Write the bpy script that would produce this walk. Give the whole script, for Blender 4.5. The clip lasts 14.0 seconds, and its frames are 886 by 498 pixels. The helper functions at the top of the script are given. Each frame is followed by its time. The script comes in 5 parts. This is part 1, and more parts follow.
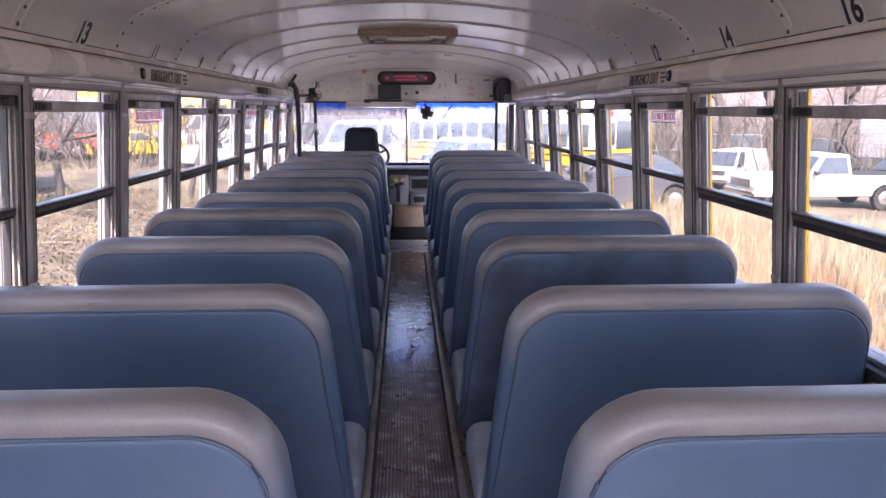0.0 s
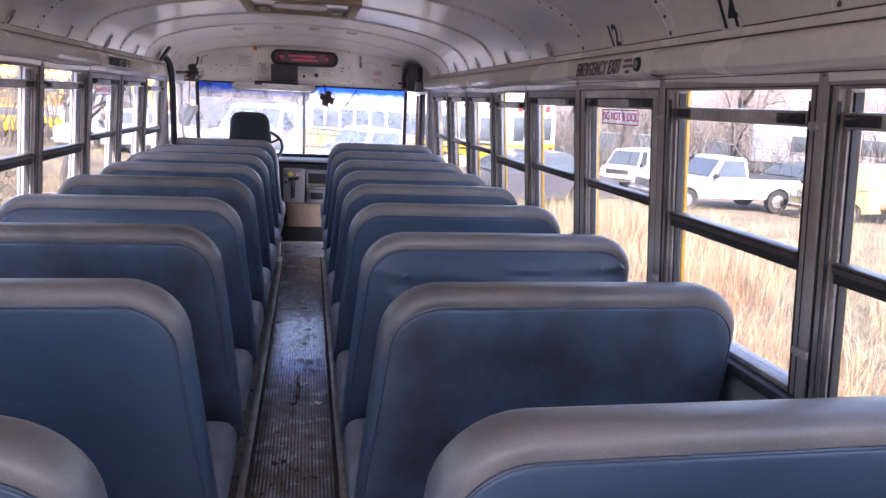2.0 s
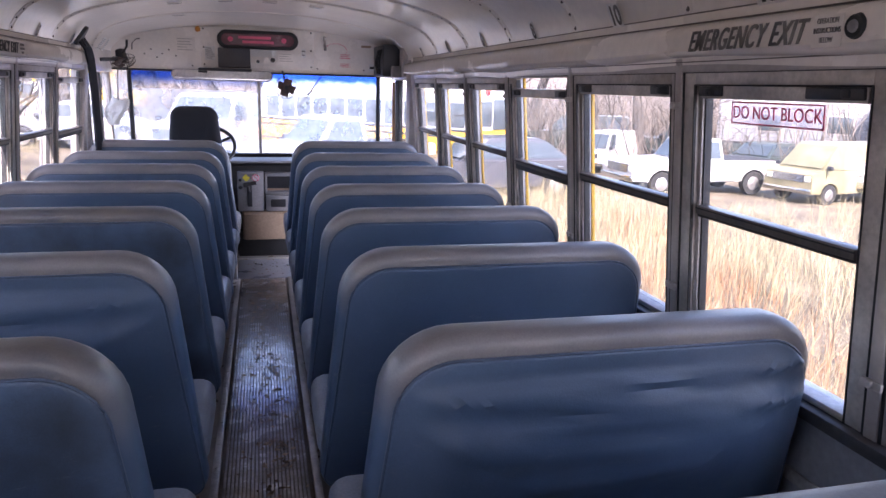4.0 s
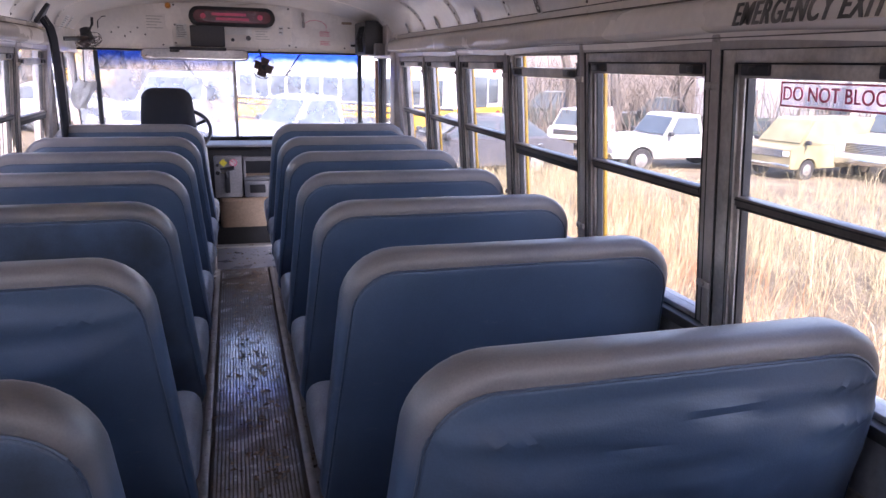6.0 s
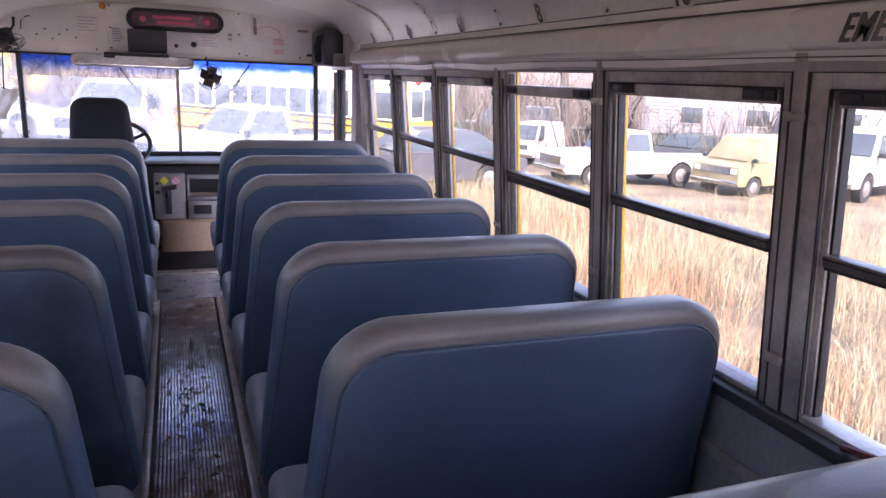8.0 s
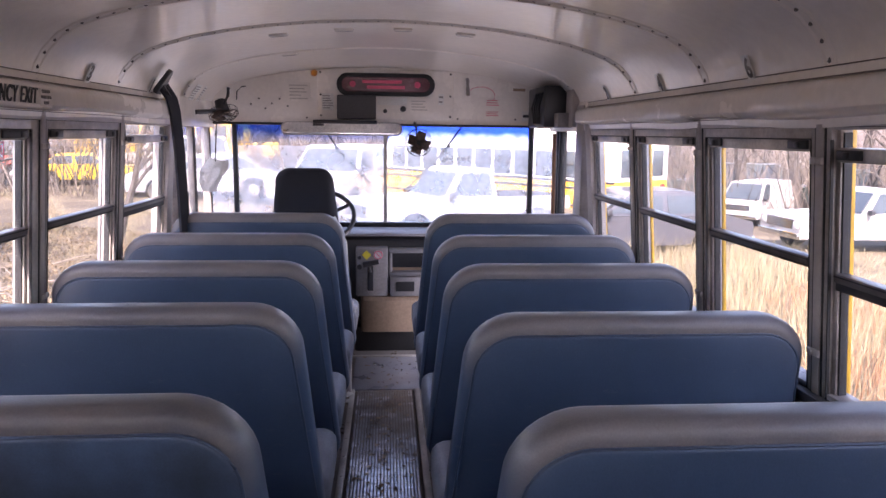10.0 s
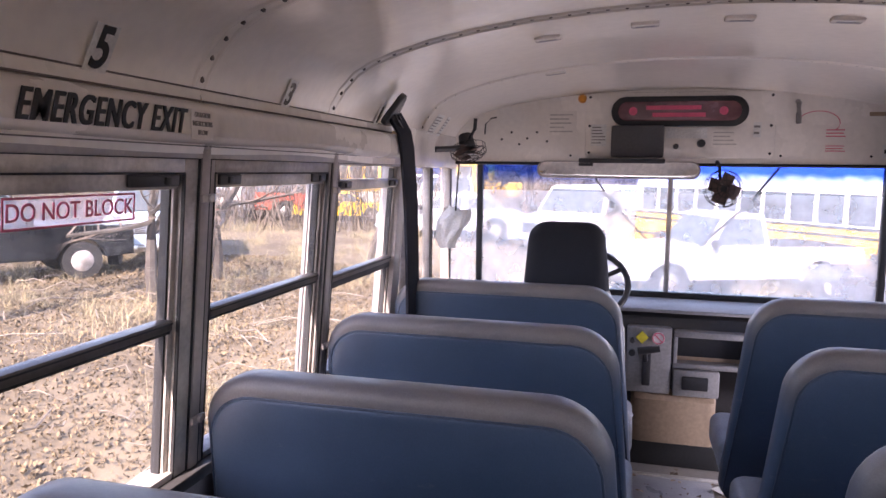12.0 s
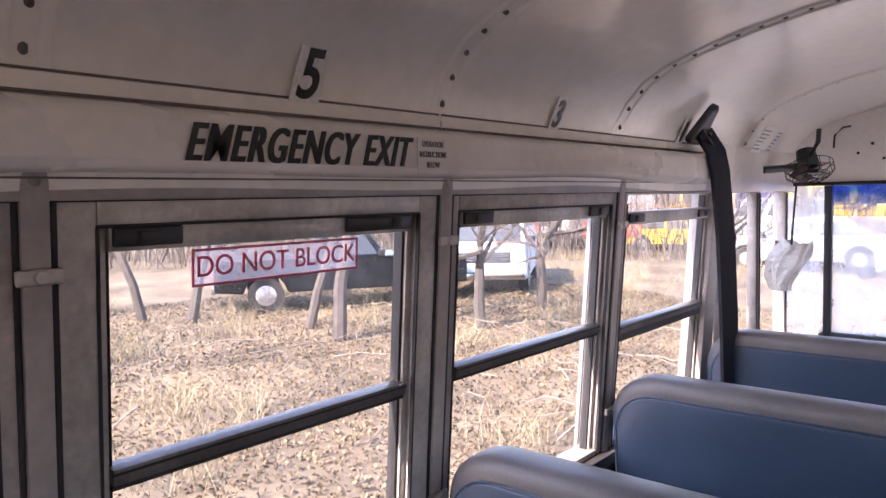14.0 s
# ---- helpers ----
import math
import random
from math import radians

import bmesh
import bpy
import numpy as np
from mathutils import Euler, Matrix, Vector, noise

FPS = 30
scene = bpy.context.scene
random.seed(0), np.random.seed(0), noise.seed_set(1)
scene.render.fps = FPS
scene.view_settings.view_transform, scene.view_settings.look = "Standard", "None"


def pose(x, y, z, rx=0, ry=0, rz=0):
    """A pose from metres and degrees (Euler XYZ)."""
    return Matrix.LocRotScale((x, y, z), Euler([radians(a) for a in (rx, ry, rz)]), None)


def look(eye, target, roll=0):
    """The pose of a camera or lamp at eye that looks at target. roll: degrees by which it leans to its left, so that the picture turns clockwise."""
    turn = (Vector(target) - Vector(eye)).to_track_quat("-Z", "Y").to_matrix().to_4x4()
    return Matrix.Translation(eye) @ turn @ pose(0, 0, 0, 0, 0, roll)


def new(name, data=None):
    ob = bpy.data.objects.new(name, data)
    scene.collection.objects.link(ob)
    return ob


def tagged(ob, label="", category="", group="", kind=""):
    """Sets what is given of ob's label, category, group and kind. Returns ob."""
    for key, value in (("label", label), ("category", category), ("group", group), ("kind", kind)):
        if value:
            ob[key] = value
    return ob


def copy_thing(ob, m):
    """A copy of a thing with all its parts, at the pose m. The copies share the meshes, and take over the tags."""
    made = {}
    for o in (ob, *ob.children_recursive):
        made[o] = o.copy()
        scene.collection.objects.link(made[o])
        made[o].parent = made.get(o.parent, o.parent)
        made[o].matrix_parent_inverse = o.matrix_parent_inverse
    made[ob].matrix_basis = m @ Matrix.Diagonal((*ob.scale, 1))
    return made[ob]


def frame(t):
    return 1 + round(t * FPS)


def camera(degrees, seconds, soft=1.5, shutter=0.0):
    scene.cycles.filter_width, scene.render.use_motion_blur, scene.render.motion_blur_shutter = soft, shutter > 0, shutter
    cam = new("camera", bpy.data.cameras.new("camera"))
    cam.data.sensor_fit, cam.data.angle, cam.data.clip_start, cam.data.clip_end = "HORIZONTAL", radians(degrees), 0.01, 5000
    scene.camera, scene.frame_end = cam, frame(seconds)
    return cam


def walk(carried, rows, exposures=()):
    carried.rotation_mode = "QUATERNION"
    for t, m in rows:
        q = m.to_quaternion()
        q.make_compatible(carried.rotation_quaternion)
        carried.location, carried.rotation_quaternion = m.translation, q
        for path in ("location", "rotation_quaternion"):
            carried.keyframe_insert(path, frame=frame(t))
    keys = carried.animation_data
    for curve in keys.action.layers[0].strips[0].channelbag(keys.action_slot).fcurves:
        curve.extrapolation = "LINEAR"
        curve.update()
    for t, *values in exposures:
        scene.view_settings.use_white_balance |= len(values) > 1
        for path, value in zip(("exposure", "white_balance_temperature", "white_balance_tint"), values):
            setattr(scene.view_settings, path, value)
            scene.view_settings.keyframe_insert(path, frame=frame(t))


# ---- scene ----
cam = camera(63.4, 14.0)
PATH = [
    (0, (-0.03, 0.081, 1.416), (0.076, 2.042, 1.037), 0.1),
    (0.5, (-0.027, 0.102, 1.432), (0.12, 2.06, 1.051), 0.4),
    (1, (0.017, 0.367, 1.425), (0.234, 2.319, 1.043), 1.1),
    (1.5, (0.069, 0.596, 1.437), (0.366, 2.536, 1.052), 2.1),
    (2, (0.046, 0.855, 1.414), (0.417, 2.779, 1.013), 2.7),
    (2.5, (-0.024, 1.134, 1.435), (0.414, 3.041, 1.022), 3.3),
    (3, (0.02, 1.408, 1.424), (0.462, 3.313, 1.002), 2.0),
    (3.2, (0.059, 1.528, 1.425), (0.494, 3.435, 1.009), 1.6),
    (5.3, (-0.057, 2.029, 1.434), (0.5, 3.887, 0.948), 1.9),
    (5.5, (-0.056, 2.026, 1.431), (0.493, 3.887, 0.949), 1.8),
    (6, (-0.014, 2.088, 1.437), (0.525, 3.949, 0.94), 1.1),
    (6.5, (0.051, 2.195, 1.426), (0.616, 4.047, 0.925), 1.4),
    (7, (0.073, 2.29, 1.424), (0.681, 4.128, 0.924), 2.0),
    (7.5, (-0.004, 2.405, 1.465), (0.667, 4.232, 1.004), 2.3),
    (8, (-0.023, 2.524, 1.445), (0.66, 4.346, 0.983), 2.3),
    (8.5, (0.043, 2.743, 1.447), (0.644, 4.583, 0.943), 1.2),
    (9, (0.055, 2.864, 1.487), (0.403, 4.779, 1.030), 0.8),
    (11.3, (-0.097, 4.015, 1.413), (-0.152, 6.001, 1.182), 0.7),
    (11.5, (-0.118, 4.117, 1.439), (-0.289, 6.095, 1.192), 1.0),
    (12, (-0.205, 4.33, 1.467), (-0.703, 6.255, 1.247), 0.7),
    (12.5, (-0.236, 4.547, 1.461), (-1.137, 6.322, 1.274), -0.2),
    (13, (-0.205, 4.752, 1.487), (-1.351, 6.383, 1.328), -0.8),
    (13.5, (-0.208, 4.715, 1.483), (-1.422, 6.299, 1.346), -1.4),
    (14, (-0.232, 4.692, 1.476), (-1.531, 6.206, 1.338), -1.3),
]
walk(cam, [(t, look(eye, target, roll)) for t, eye, target, roll in PATH],
     [(0, 2.73, 6700, 33), (3, 2.91, 6400, 31), (6, 2.88, 6600, 34), (9, 2.76, 6800, 36), (11.5, 2.80, 7050, 36), (12.5, 2.86, 7100, 35), (14, 2.95, 6980, 33)])

# ---- world, sun, exposure ----
SUN_AZ, SUN_EL = radians(187), radians(44)      # from behind, a little to the left
world = bpy.data.worlds.new("sky")
scene.world = world
world.use_nodes = True
wn = world.node_tree.nodes
sky = wn.new("ShaderNodeTexSky")
sky.sky_type, sky.sun_disc = "NISHITA", False
sky.sun_elevation, sky.sun_rotation = SUN_EL, SUN_AZ
wn["Background"].inputs["Strength"].default_value = 0.15
world.node_tree.links.new(sky.outputs[0], wn["Background"].inputs["Color"])
sun = new("sun", bpy.data.lights.new("sun", "SUN"))
sun.data.energy, sun.data.angle, sun.data.color = 3.1, radians(0.6), (1.0, 0.95, 0.87)
sun.matrix_world = look((math.sin(SUN_AZ) * 30, math.cos(SUN_AZ) * 30, math.tan(SUN_EL) * 30), (0, 0, 0))
# sky light through the rear windows
for x0 in (-0.62, 0.0, 0.62):
    lamp = new("rear_window_light", bpy.data.lights.new("rear_window_light", "AREA"))
    lamp.data.shape, lamp.data.size, lamp.data.size_y = "RECTANGLE", 0.5, 0.62
    lamp.data.energy, lamp.data.color = 0.65, (0.80, 0.89, 1.0)
    lamp.matrix_world = look((x0, -0.612, 1.125), (x0, 2.0, 1.05))

# sky light through the glass of the entrance door
lamp = new("door_light", bpy.data.lights.new("door_light", "AREA"))
lamp.data.shape, lamp.data.size, lamp.data.size_y = "RECTANGLE", 0.36, 0.62
lamp.data.energy, lamp.data.color = 2.4, (0.80, 0.89, 1.0)
lamp.matrix_world = look((1.09, 7.565, 0.44), (-0.2, 7.5, 0.2))


# ---- materials ----
def mat(name, color, rough=0.6, metal=0.0, dark=0.75, scale=6.0, fine=60.0, bump=0.15, island=0.0, stain=None, coat=0.0, spec=0.5, grainy=0.4, lower=None, scuff=None):
    """A surface with broad stains, fine grain and a little relief; dark: how far the stains go down."""
    m = bpy.data.materials.new(name)
    m.use_nodes = True
    nt = m.node_tree
    n, l = nt.nodes, nt.links
    b = n["Principled BSDF"]
    tc = n.new("ShaderNodeTexCoord")
    broad = n.new("ShaderNodeTexNoise")
    broad.inputs["Scale"].default_value, broad.inputs["Detail"].default_value = scale, 6
    grain = n.new("ShaderNodeTexNoise")
    grain.inputs["Scale"].default_value, grain.inputs["Detail"].default_value = fine, 4
    for t in (broad, grain):
        l.new(tc.outputs["Object"], t.inputs["Vector"])
    ramp = n.new("ShaderNodeValToRGB")
    ramp.color_ramp.elements[0].position, ramp.color_ramp.elements[1].position = 0.35, 0.66
    c2 = stain if stain else tuple(v * dark for v in color)
    ramp.color_ramp.elements[0].color, ramp.color_ramp.elements[1].color = (*c2, 1), (*color, 1)
    l.new(broad.outputs["Fac"], ramp.inputs["Fac"])
    mix = n.new("ShaderNodeMix")
    mix.data_type, mix.blend_type = "RGBA", "MULTIPLY"
    mix.inputs["Factor"].default_value = grainy
    l.new(ramp.outputs["Color"], mix.inputs[6])
    g2 = n.new("ShaderNodeMapRange")
    g2.inputs["From Min"].default_value, g2.inputs["From Max"].default_value = 0.3, 0.7
    g2.inputs["To Min"].default_value, g2.inputs["To Max"].default_value = 0.6, 1.2
    l.new(grain.outputs["Fac"], g2.inputs["Value"])
    l.new(g2.outputs["Result"], mix.inputs[7])
    out = mix.outputs[2]
    if lower:                                  # another colour below an uneven line: (colour, z from, z to)
        sep, ad, mr, mx = n.new("ShaderNodeSeparateXYZ"), n.new("ShaderNodeMath"), n.new("ShaderNodeMapRange"), n.new("ShaderNodeMix")
        l.new(tc.outputs["Object"], sep.inputs[0])
        ad.operation, ad.inputs[1].default_value = "MULTIPLY_ADD", 0.22
        l.new(broad.outputs["Fac"], ad.inputs[0])
        l.new(sep.outputs["Z"], ad.inputs[2])
        mr.inputs["From Min"].default_value, mr.inputs["From Max"].default_value = lower[1] + 0.11, lower[2] + 0.11
        l.new(ad.outputs[0], mr.inputs["Value"])
        mx.data_type = "RGBA"
        mx.inputs[6].default_value = (*lower[0], 1)
        l.new(out, mx.inputs[7])
        l.new(mr.outputs["Result"], mx.inputs["Factor"])
        out = mx.outputs[2]
    if scuff:                                  # pale rubbed specks and streaks
        mp, sc, mr, mx = n.new("ShaderNodeMapping"), n.new("ShaderNodeTexNoise"), n.new("ShaderNodeMapRange"), n.new("ShaderNodeMix")
        mp.inputs["Scale"].default_value = (7, 7, 22)
        mp.inputs["Rotation"].default_value = (0, 0.5, 0)
        sc.inputs["Scale"].default_value, sc.inputs["Detail"].default_value = 1.6, 9
        sc.inputs["Roughness"].default_value = 0.7
        l.new(tc.outputs["Object"], mp.inputs["Vector"])
        l.new(mp.outputs[0], sc.inputs["Vector"])
        mr.inputs["From Min"].default_value, mr.inputs["From Max"].default_value = 0.62, 0.76
        mr.inputs["To Max"].default_value = 0.55
        l.new(sc.outputs["Fac"], mr.inputs["Value"])
        mx.data_type = "RGBA"
        mx.inputs[7].default_value = (*scuff, 1)
        l.new(out, mx.inputs[6])
        l.new(mr.outputs["Result"], mx.inputs["Factor"])
        out = mx.outputs[2]
    if island:
        geo = n.new("ShaderNodeNewGeometry")
        hsv = n.new("ShaderNodeHueSaturation")
        mr = n.new("ShaderNodeMapRange")
        mr.inputs["To Min"].default_value, mr.inputs["To Max"].default_value = 1 - island, 1 + island
        l.new(geo.outputs["Random Per Island"], mr.inputs["Value"])
        l.new(mr.outputs["Result"], hsv.inputs["Value"])
        l.new(out, hsv.inputs["Color"])
        out = hsv.outputs["Color"]
    l.new(out, b.inputs["Base Color"])
    rr = n.new("ShaderNodeMapRange")
    rr.inputs["To Min"].default_value, rr.inputs["To Max"].default_value = max(0.03, rough - 0.13), min(1, rough + 0.13)
    l.new(broad.outputs["Fac"], rr.inputs["Value"])
    l.new(rr.outputs["Result"], b.inputs["Roughness"])
    b.inputs["Metallic"].default_value = metal
    b.inputs["Coat Weight"].default_value, b.inputs["Coat Roughness"].default_value = coat, 0.11
    b.inputs["Specular IOR Level"].default_value = spec
    if bump:
        bp = n.new("ShaderNodeBump")
        bp.inputs["Strength"].default_value, bp.inputs["Distance"].default_value = bump, 0.004
        l.new(grain.outputs["Fac"], bp.inputs["Height"])
        l.new(bp.outputs["Normal"], b.inputs["Normal"])
    return m


def glass_mat(name, tint, dirt=0.03, fade=None, even=0.0, pale=(0.6, 0.56, 0.5)):
    """A thin pane: clear, with gloss by Fresnel and a film of dust; even adds a uniform pale veil."""
    m = bpy.data.materials.new(name)
    m.use_nodes = True
    n, l = m.node_tree.nodes, m.node_tree.links
    n.remove(n["Principled BSDF"])
    clear, gloss, dust = n.new("ShaderNodeBsdfTransparent"), n.new("ShaderNodeBsdfGlossy"), n.new("ShaderNodeBsdfDiffuse")
    clear.inputs["Color"].default_value = (*tint, 1)
    gloss.inputs["Roughness"].default_value = 0.03
    if fade:                                   # a tint that comes in towards the top, unevenly
        tcf, sepf, nzf, addf, rampf = n.new("ShaderNodeTexCoord"), n.new("ShaderNodeSeparateXYZ"), n.new("ShaderNodeTexNoise"), n.new("ShaderNodeMath"), n.new("ShaderNodeMapRange")
        mixf = n.new("ShaderNodeMix")
        nzf.inputs["Scale"].default_value = 14
        addf.operation, addf.inputs[1].default_value = "MULTIPLY_ADD", 0.07
        l.new(tcf.outputs["Object"], sepf.inputs[0])
        l.new(tcf.outputs["Object"], nzf.inputs["Vector"])
        l.new(nzf.outputs["Fac"], addf.inputs[0])
        l.new(sepf.outputs["Z"], addf.inputs[2])
        rampf.inputs["From Min"].default_value, rampf.inputs["From Max"].default_value = fade[0] + 0.035, fade[1] + 0.035
        l.new(addf.outputs[0], rampf.inputs["Value"])
        mixf.data_type = "RGBA"
        mixf.inputs[6].default_value, mixf.inputs[7].default_value = (0.93, 0.94, 0.96, 1), (*tint, 1)
        l.new(rampf.outputs["Result"], mixf.inputs["Factor"])
        l.new(mixf.outputs[2], clear.inputs["Color"])
    dust.inputs["Color"].default_value = (*pale, 1)
    thru, both = n.new("ShaderNodeBsdfTranslucent"), n.new("ShaderNodeMixShader")
    thru.inputs["Color"].default_value = (*pale, 1)
    both.inputs["Fac"].default_value = 0.7
    l.new(dust.outputs[0], both.inputs[1])
    l.new(thru.outputs[0], both.inputs[2])
    face, fres, m1, m2 = n.new("ShaderNodeLayerWeight"), n.new("ShaderNodeMath"), n.new("ShaderNodeMixShader"), n.new("ShaderNodeMixShader")
    face.inputs["Blend"].default_value = 0.5
    fres.operation = "POWER"
    fres.inputs[1].default_value = 5.0
    scl = n.new("ShaderNodeMath")
    scl.operation, scl.inputs[1].default_value, scl.inputs[2].default_value = "MULTIPLY_ADD", 0.4, 0.018
    l.new(face.outputs["Facing"], fres.inputs[0])
    l.new(fres.outputs[0], scl.inputs[0])
    noise_t, ramp, tc = n.new("ShaderNodeTexNoise"), n.new("ShaderNodeMapRange"), n.new("ShaderNodeTexCoord")
    noise_t.inputs["Scale"].default_value, noise_t.inputs["Detail"].default_value = 9, 8
    l.new(tc.outputs["Object"], noise_t.inputs["Vector"])
    ramp.inputs["From Min"].default_value, ramp.inputs["From Max"].default_value = 0.4, 0.75
    ramp.inputs["To Min"].default_value, ramp.inputs["To Max"].default_value = dirt * 0.3 + even, dirt * 2.2 + even
    l.new(noise_t.outputs["Fac"], ramp.inputs["Value"])
    l.new(ramp.outputs["Result"], m1.inputs["Fac"])
    l.new(clear.outputs[0], m1.inputs[1])
    l.new(both.outputs[0], m1.inputs[2])
    l.new(scl.outputs[0], m2.inputs["Fac"])
    l.new(m1.outputs[0], m2.inputs[1])
    l.new(gloss.outputs[0], m2.inputs[2])
    l.new(m2.outputs[0], n["Material Output"].inputs["Surface"])
    return m


M = dict(
    ceiling=mat("painted_ceiling", (0.93, 0.865, 0.785), 0.34, 0.22, 0.88, 1.6, 30, 0.03, grainy=0.12, coat=0.45),
    cream=mat("cream_panel", (0.88, 0.825, 0.76), 0.25, 0, 0.9, 2.5, 40, 0.03, grainy=0.12, coat=0.3),
    wall=mat("grey_wall_panel", (0.30, 0.30, 0.32), 0.45, 0, 0.75, 3, 50, 0.1),
    sill=mat("dark_window_sill", (0.055, 0.053, 0.055), 0.6, 0, 0.7, 5, 60, 0.1),
    post=mat("grey_painted_post", (0.46, 0.415, 0.39), 0.42, 0.05, 0.7, 5, 60, 0.08, grainy=0.25),
    alu=mat("aluminium_frame", (0.64, 0.595, 0.55), 0.38, 0.3, 0.6, 8, 90, 0.12),
    alu_dark=mat("aged_aluminium", (0.50, 0.455, 0.425), 0.45, 0.3, 0.6, 8, 90, 0.12),
    bronze=mat("dark_sash_rail", (0.19, 0.165, 0.15), 0.42, 0.55, 0.6, 8, 90, 0.1),
    rubber=mat("black_rubber", (0.02, 0.02, 0.022), 0.55, 0, 0.7, 10, 80, 0.1),
    plastic=mat("black_plastic", (0.028, 0.028, 0.032), 0.4, 0, 0.8, 10, 80, 0.05),
    vinyl=mat("blue_vinyl", (0.066, 0.106, 0.168), 0.44, 0, 0.72, 2.4, 260, 0.08, grainy=0.2, scuff=(0.14, 0.16, 0.19)),
    vinyl_dirty=mat("blue_vinyl_soiled", (0.073, 0.115, 0.180), 0.45, 0, 0.72, 5.5, 260, 0.08, stain=(0.038, 0.047, 0.060), grainy=0.25, scuff=(0.16, 0.17, 0.19)),
    band=mat("worn_grey_vinyl", (0.21, 0.188, 0.185), 0.34, 0, 0.6, 2.6, 260, 0.08, stain=(0.10, 0.105, 0.125), grainy=0.25, lower=((0.064, 0.102, 0.162), 0.84, 0.965), scuff=(0.34, 0.31, 0.28)),
    band_brown=mat("worn_brown_vinyl", (0.20, 0.165, 0.14), 0.4, 0, 0.6, 5, 260, 0.08, stain=(0.10, 0.10, 0.11), grainy=0.25, lower=((0.062, 0.092, 0.138), 0.80, 0.955), scuff=(0.30, 0.26, 0.22)),
    piping=mat("vinyl_piping", (0.056, 0.085, 0.132), 0.4, 0, 0.8, 9, 120, 0.1),
    cushion=mat("pale_blue_vinyl", (0.30, 0.32, 0.35), 0.42, 0, 0.6, 5, 160, 0.1),
    floor=mat("dark_rubber_floor", (0.22, 0.20, 0.19), 0.42, 0, 0.5, 4, 70, 0.25, stain=(0.29, 0.25, 0.215)),
    # rib tops: pale bluish base colour carries the sheen of the windshield
    mat_rub=mat("sheen_toned_rib_rubber", (0.40, 0.40, 0.43), 0.25, 0, 0.6, 9, 90, 0.06, stain=(0.22, 0.195, 0.18), spec=1.0, coat=1.0),
    # grooves: brown dirt, with the shade between the ribs painted in
    mat_base=mat("dirty_shaded_grooves", (0.11, 0.10, 0.095), 0.8, 0, 0.6, 9, 90, 0.2, stain=(0.14, 0.115, 0.095), spec=0.2),
    step=mat("grey_step_mat", (0.34, 0.35, 0.40), 0.30, 0, 0.7, 6, 120, 0.2, spec=0.9, coat=0.8),
    steel=mat("black_steel", (0.03, 0.03, 0.03), 0.5, 0.5, 0.7, 12, 80, 0.1),
    white=mat("white_label", (0.78, 0.77, 0.74), 0.5, 0, 0.9, 20, 120, 0.03),
    ink=mat("black_ink", (0.02, 0.02, 0.02), 0.5, 0, 0.9, 20, 120, 0.0),
    worn_ink=mat("worn_black_ink", (0.085, 0.08, 0.075), 0.5, 0, 0.9, 14, 70, 0.0, stain=(0.24, 0.22, 0.20)),
    faded=mat("faded_ink", (0.30, 0.28, 0.265), 0.5, 0, 0.6, 14, 70, 0.0),
    faint=mat("faint_print", (0.56, 0.52, 0.475), 0.5, 0, 0.8, 14, 70, 0.0),
    red=mat("red_print", (0.78, 0.10, 0.19), 0.45, 0, 0.85, 20, 120, 0.0),
    clearfilm=glass_mat("decal_film", (0.93, 0.88, 0.91), 0.10, even=0.13, pale=(0.85, 0.82, 0.85)),
    glass=glass_mat("window_glass", (0.95, 0.955, 0.95), 0.02, even=0.006, pale=(0.75, 0.71, 0.65)),
    # dusty, and even whitens the panes in place of overexposed glare haze
    windshield=glass_mat("windshield_glass", (0.96, 0.97, 0.98), 0.07, even=0.22, pale=(0.95, 0.95, 0.95)),
    blueband=glass_mat("blue_tint_band", (0.10, 0.25, 0.75), 0.10, fade=(1.38, 1.47)),
    dash=mat("grey_dash_plastic", (0.30, 0.285, 0.285), 0.5, 0, 0.8, 5, 80, 0.15),
    tan=mat("tan_engine_cover", (0.40, 0.28, 0.19), 0.5, 0, 0.8, 4, 60, 0.1),
    navy=mat("dark_seat_cloth", (0.018, 0.02, 0.03), 0.85, 0, 0.75, 8, 200, 0.2),
    yellow=mat("school_bus_yellow", (0.76, 0.44, 0.03), 0.4, 0, 0.8, 2, 40, 0.05, coat=0.2),
    roofskin=mat("white_roof_paint", (0.7, 0.69, 0.66), 0.4, 0, 0.85, 2, 40, 0.05),
    mirror=mat("mirror_silver", (0.9, 0.9, 0.9), 0.04, 1.0, 0.97, 8, 50, 0.0),
    strap=mat("dark_red_cord", (0.16, 0.035, 0.04), 0.6, 0, 0.7, 20, 120, 0.2),
    orange=mat("amber_plastic", (0.8, 0.30, 0.02), 0.3, 0, 0.9, 8, 50, 0.0),
)

# ---- building helpers ----
def link(name, bm, material, parent=None, label="", smooth=True):
    me = bpy.data.meshes.new(name)
    bm.normal_update()
    bm.to_mesh(me)
    bm.free()
    for mm in (material if isinstance(material, (list, tuple)) else [material]):
        me.materials.append(mm)
    if smooth:
        me.polygons.foreach_set("use_smooth", [True] * len(me.polygons))
        me.set_sharp_from_angle(angle=radians(38))
    ob = new(name, me)
    if parent:
        ob.parent = parent
    if label:
        ob["label"] = label
    return ob


part = link


def empty(name, m, label, category, group="", kind=""):
    ob = new(name)
    ob.matrix_world = m
    ob.empty_display_size = 0.1
    return tagged(ob, label, category, group, kind)


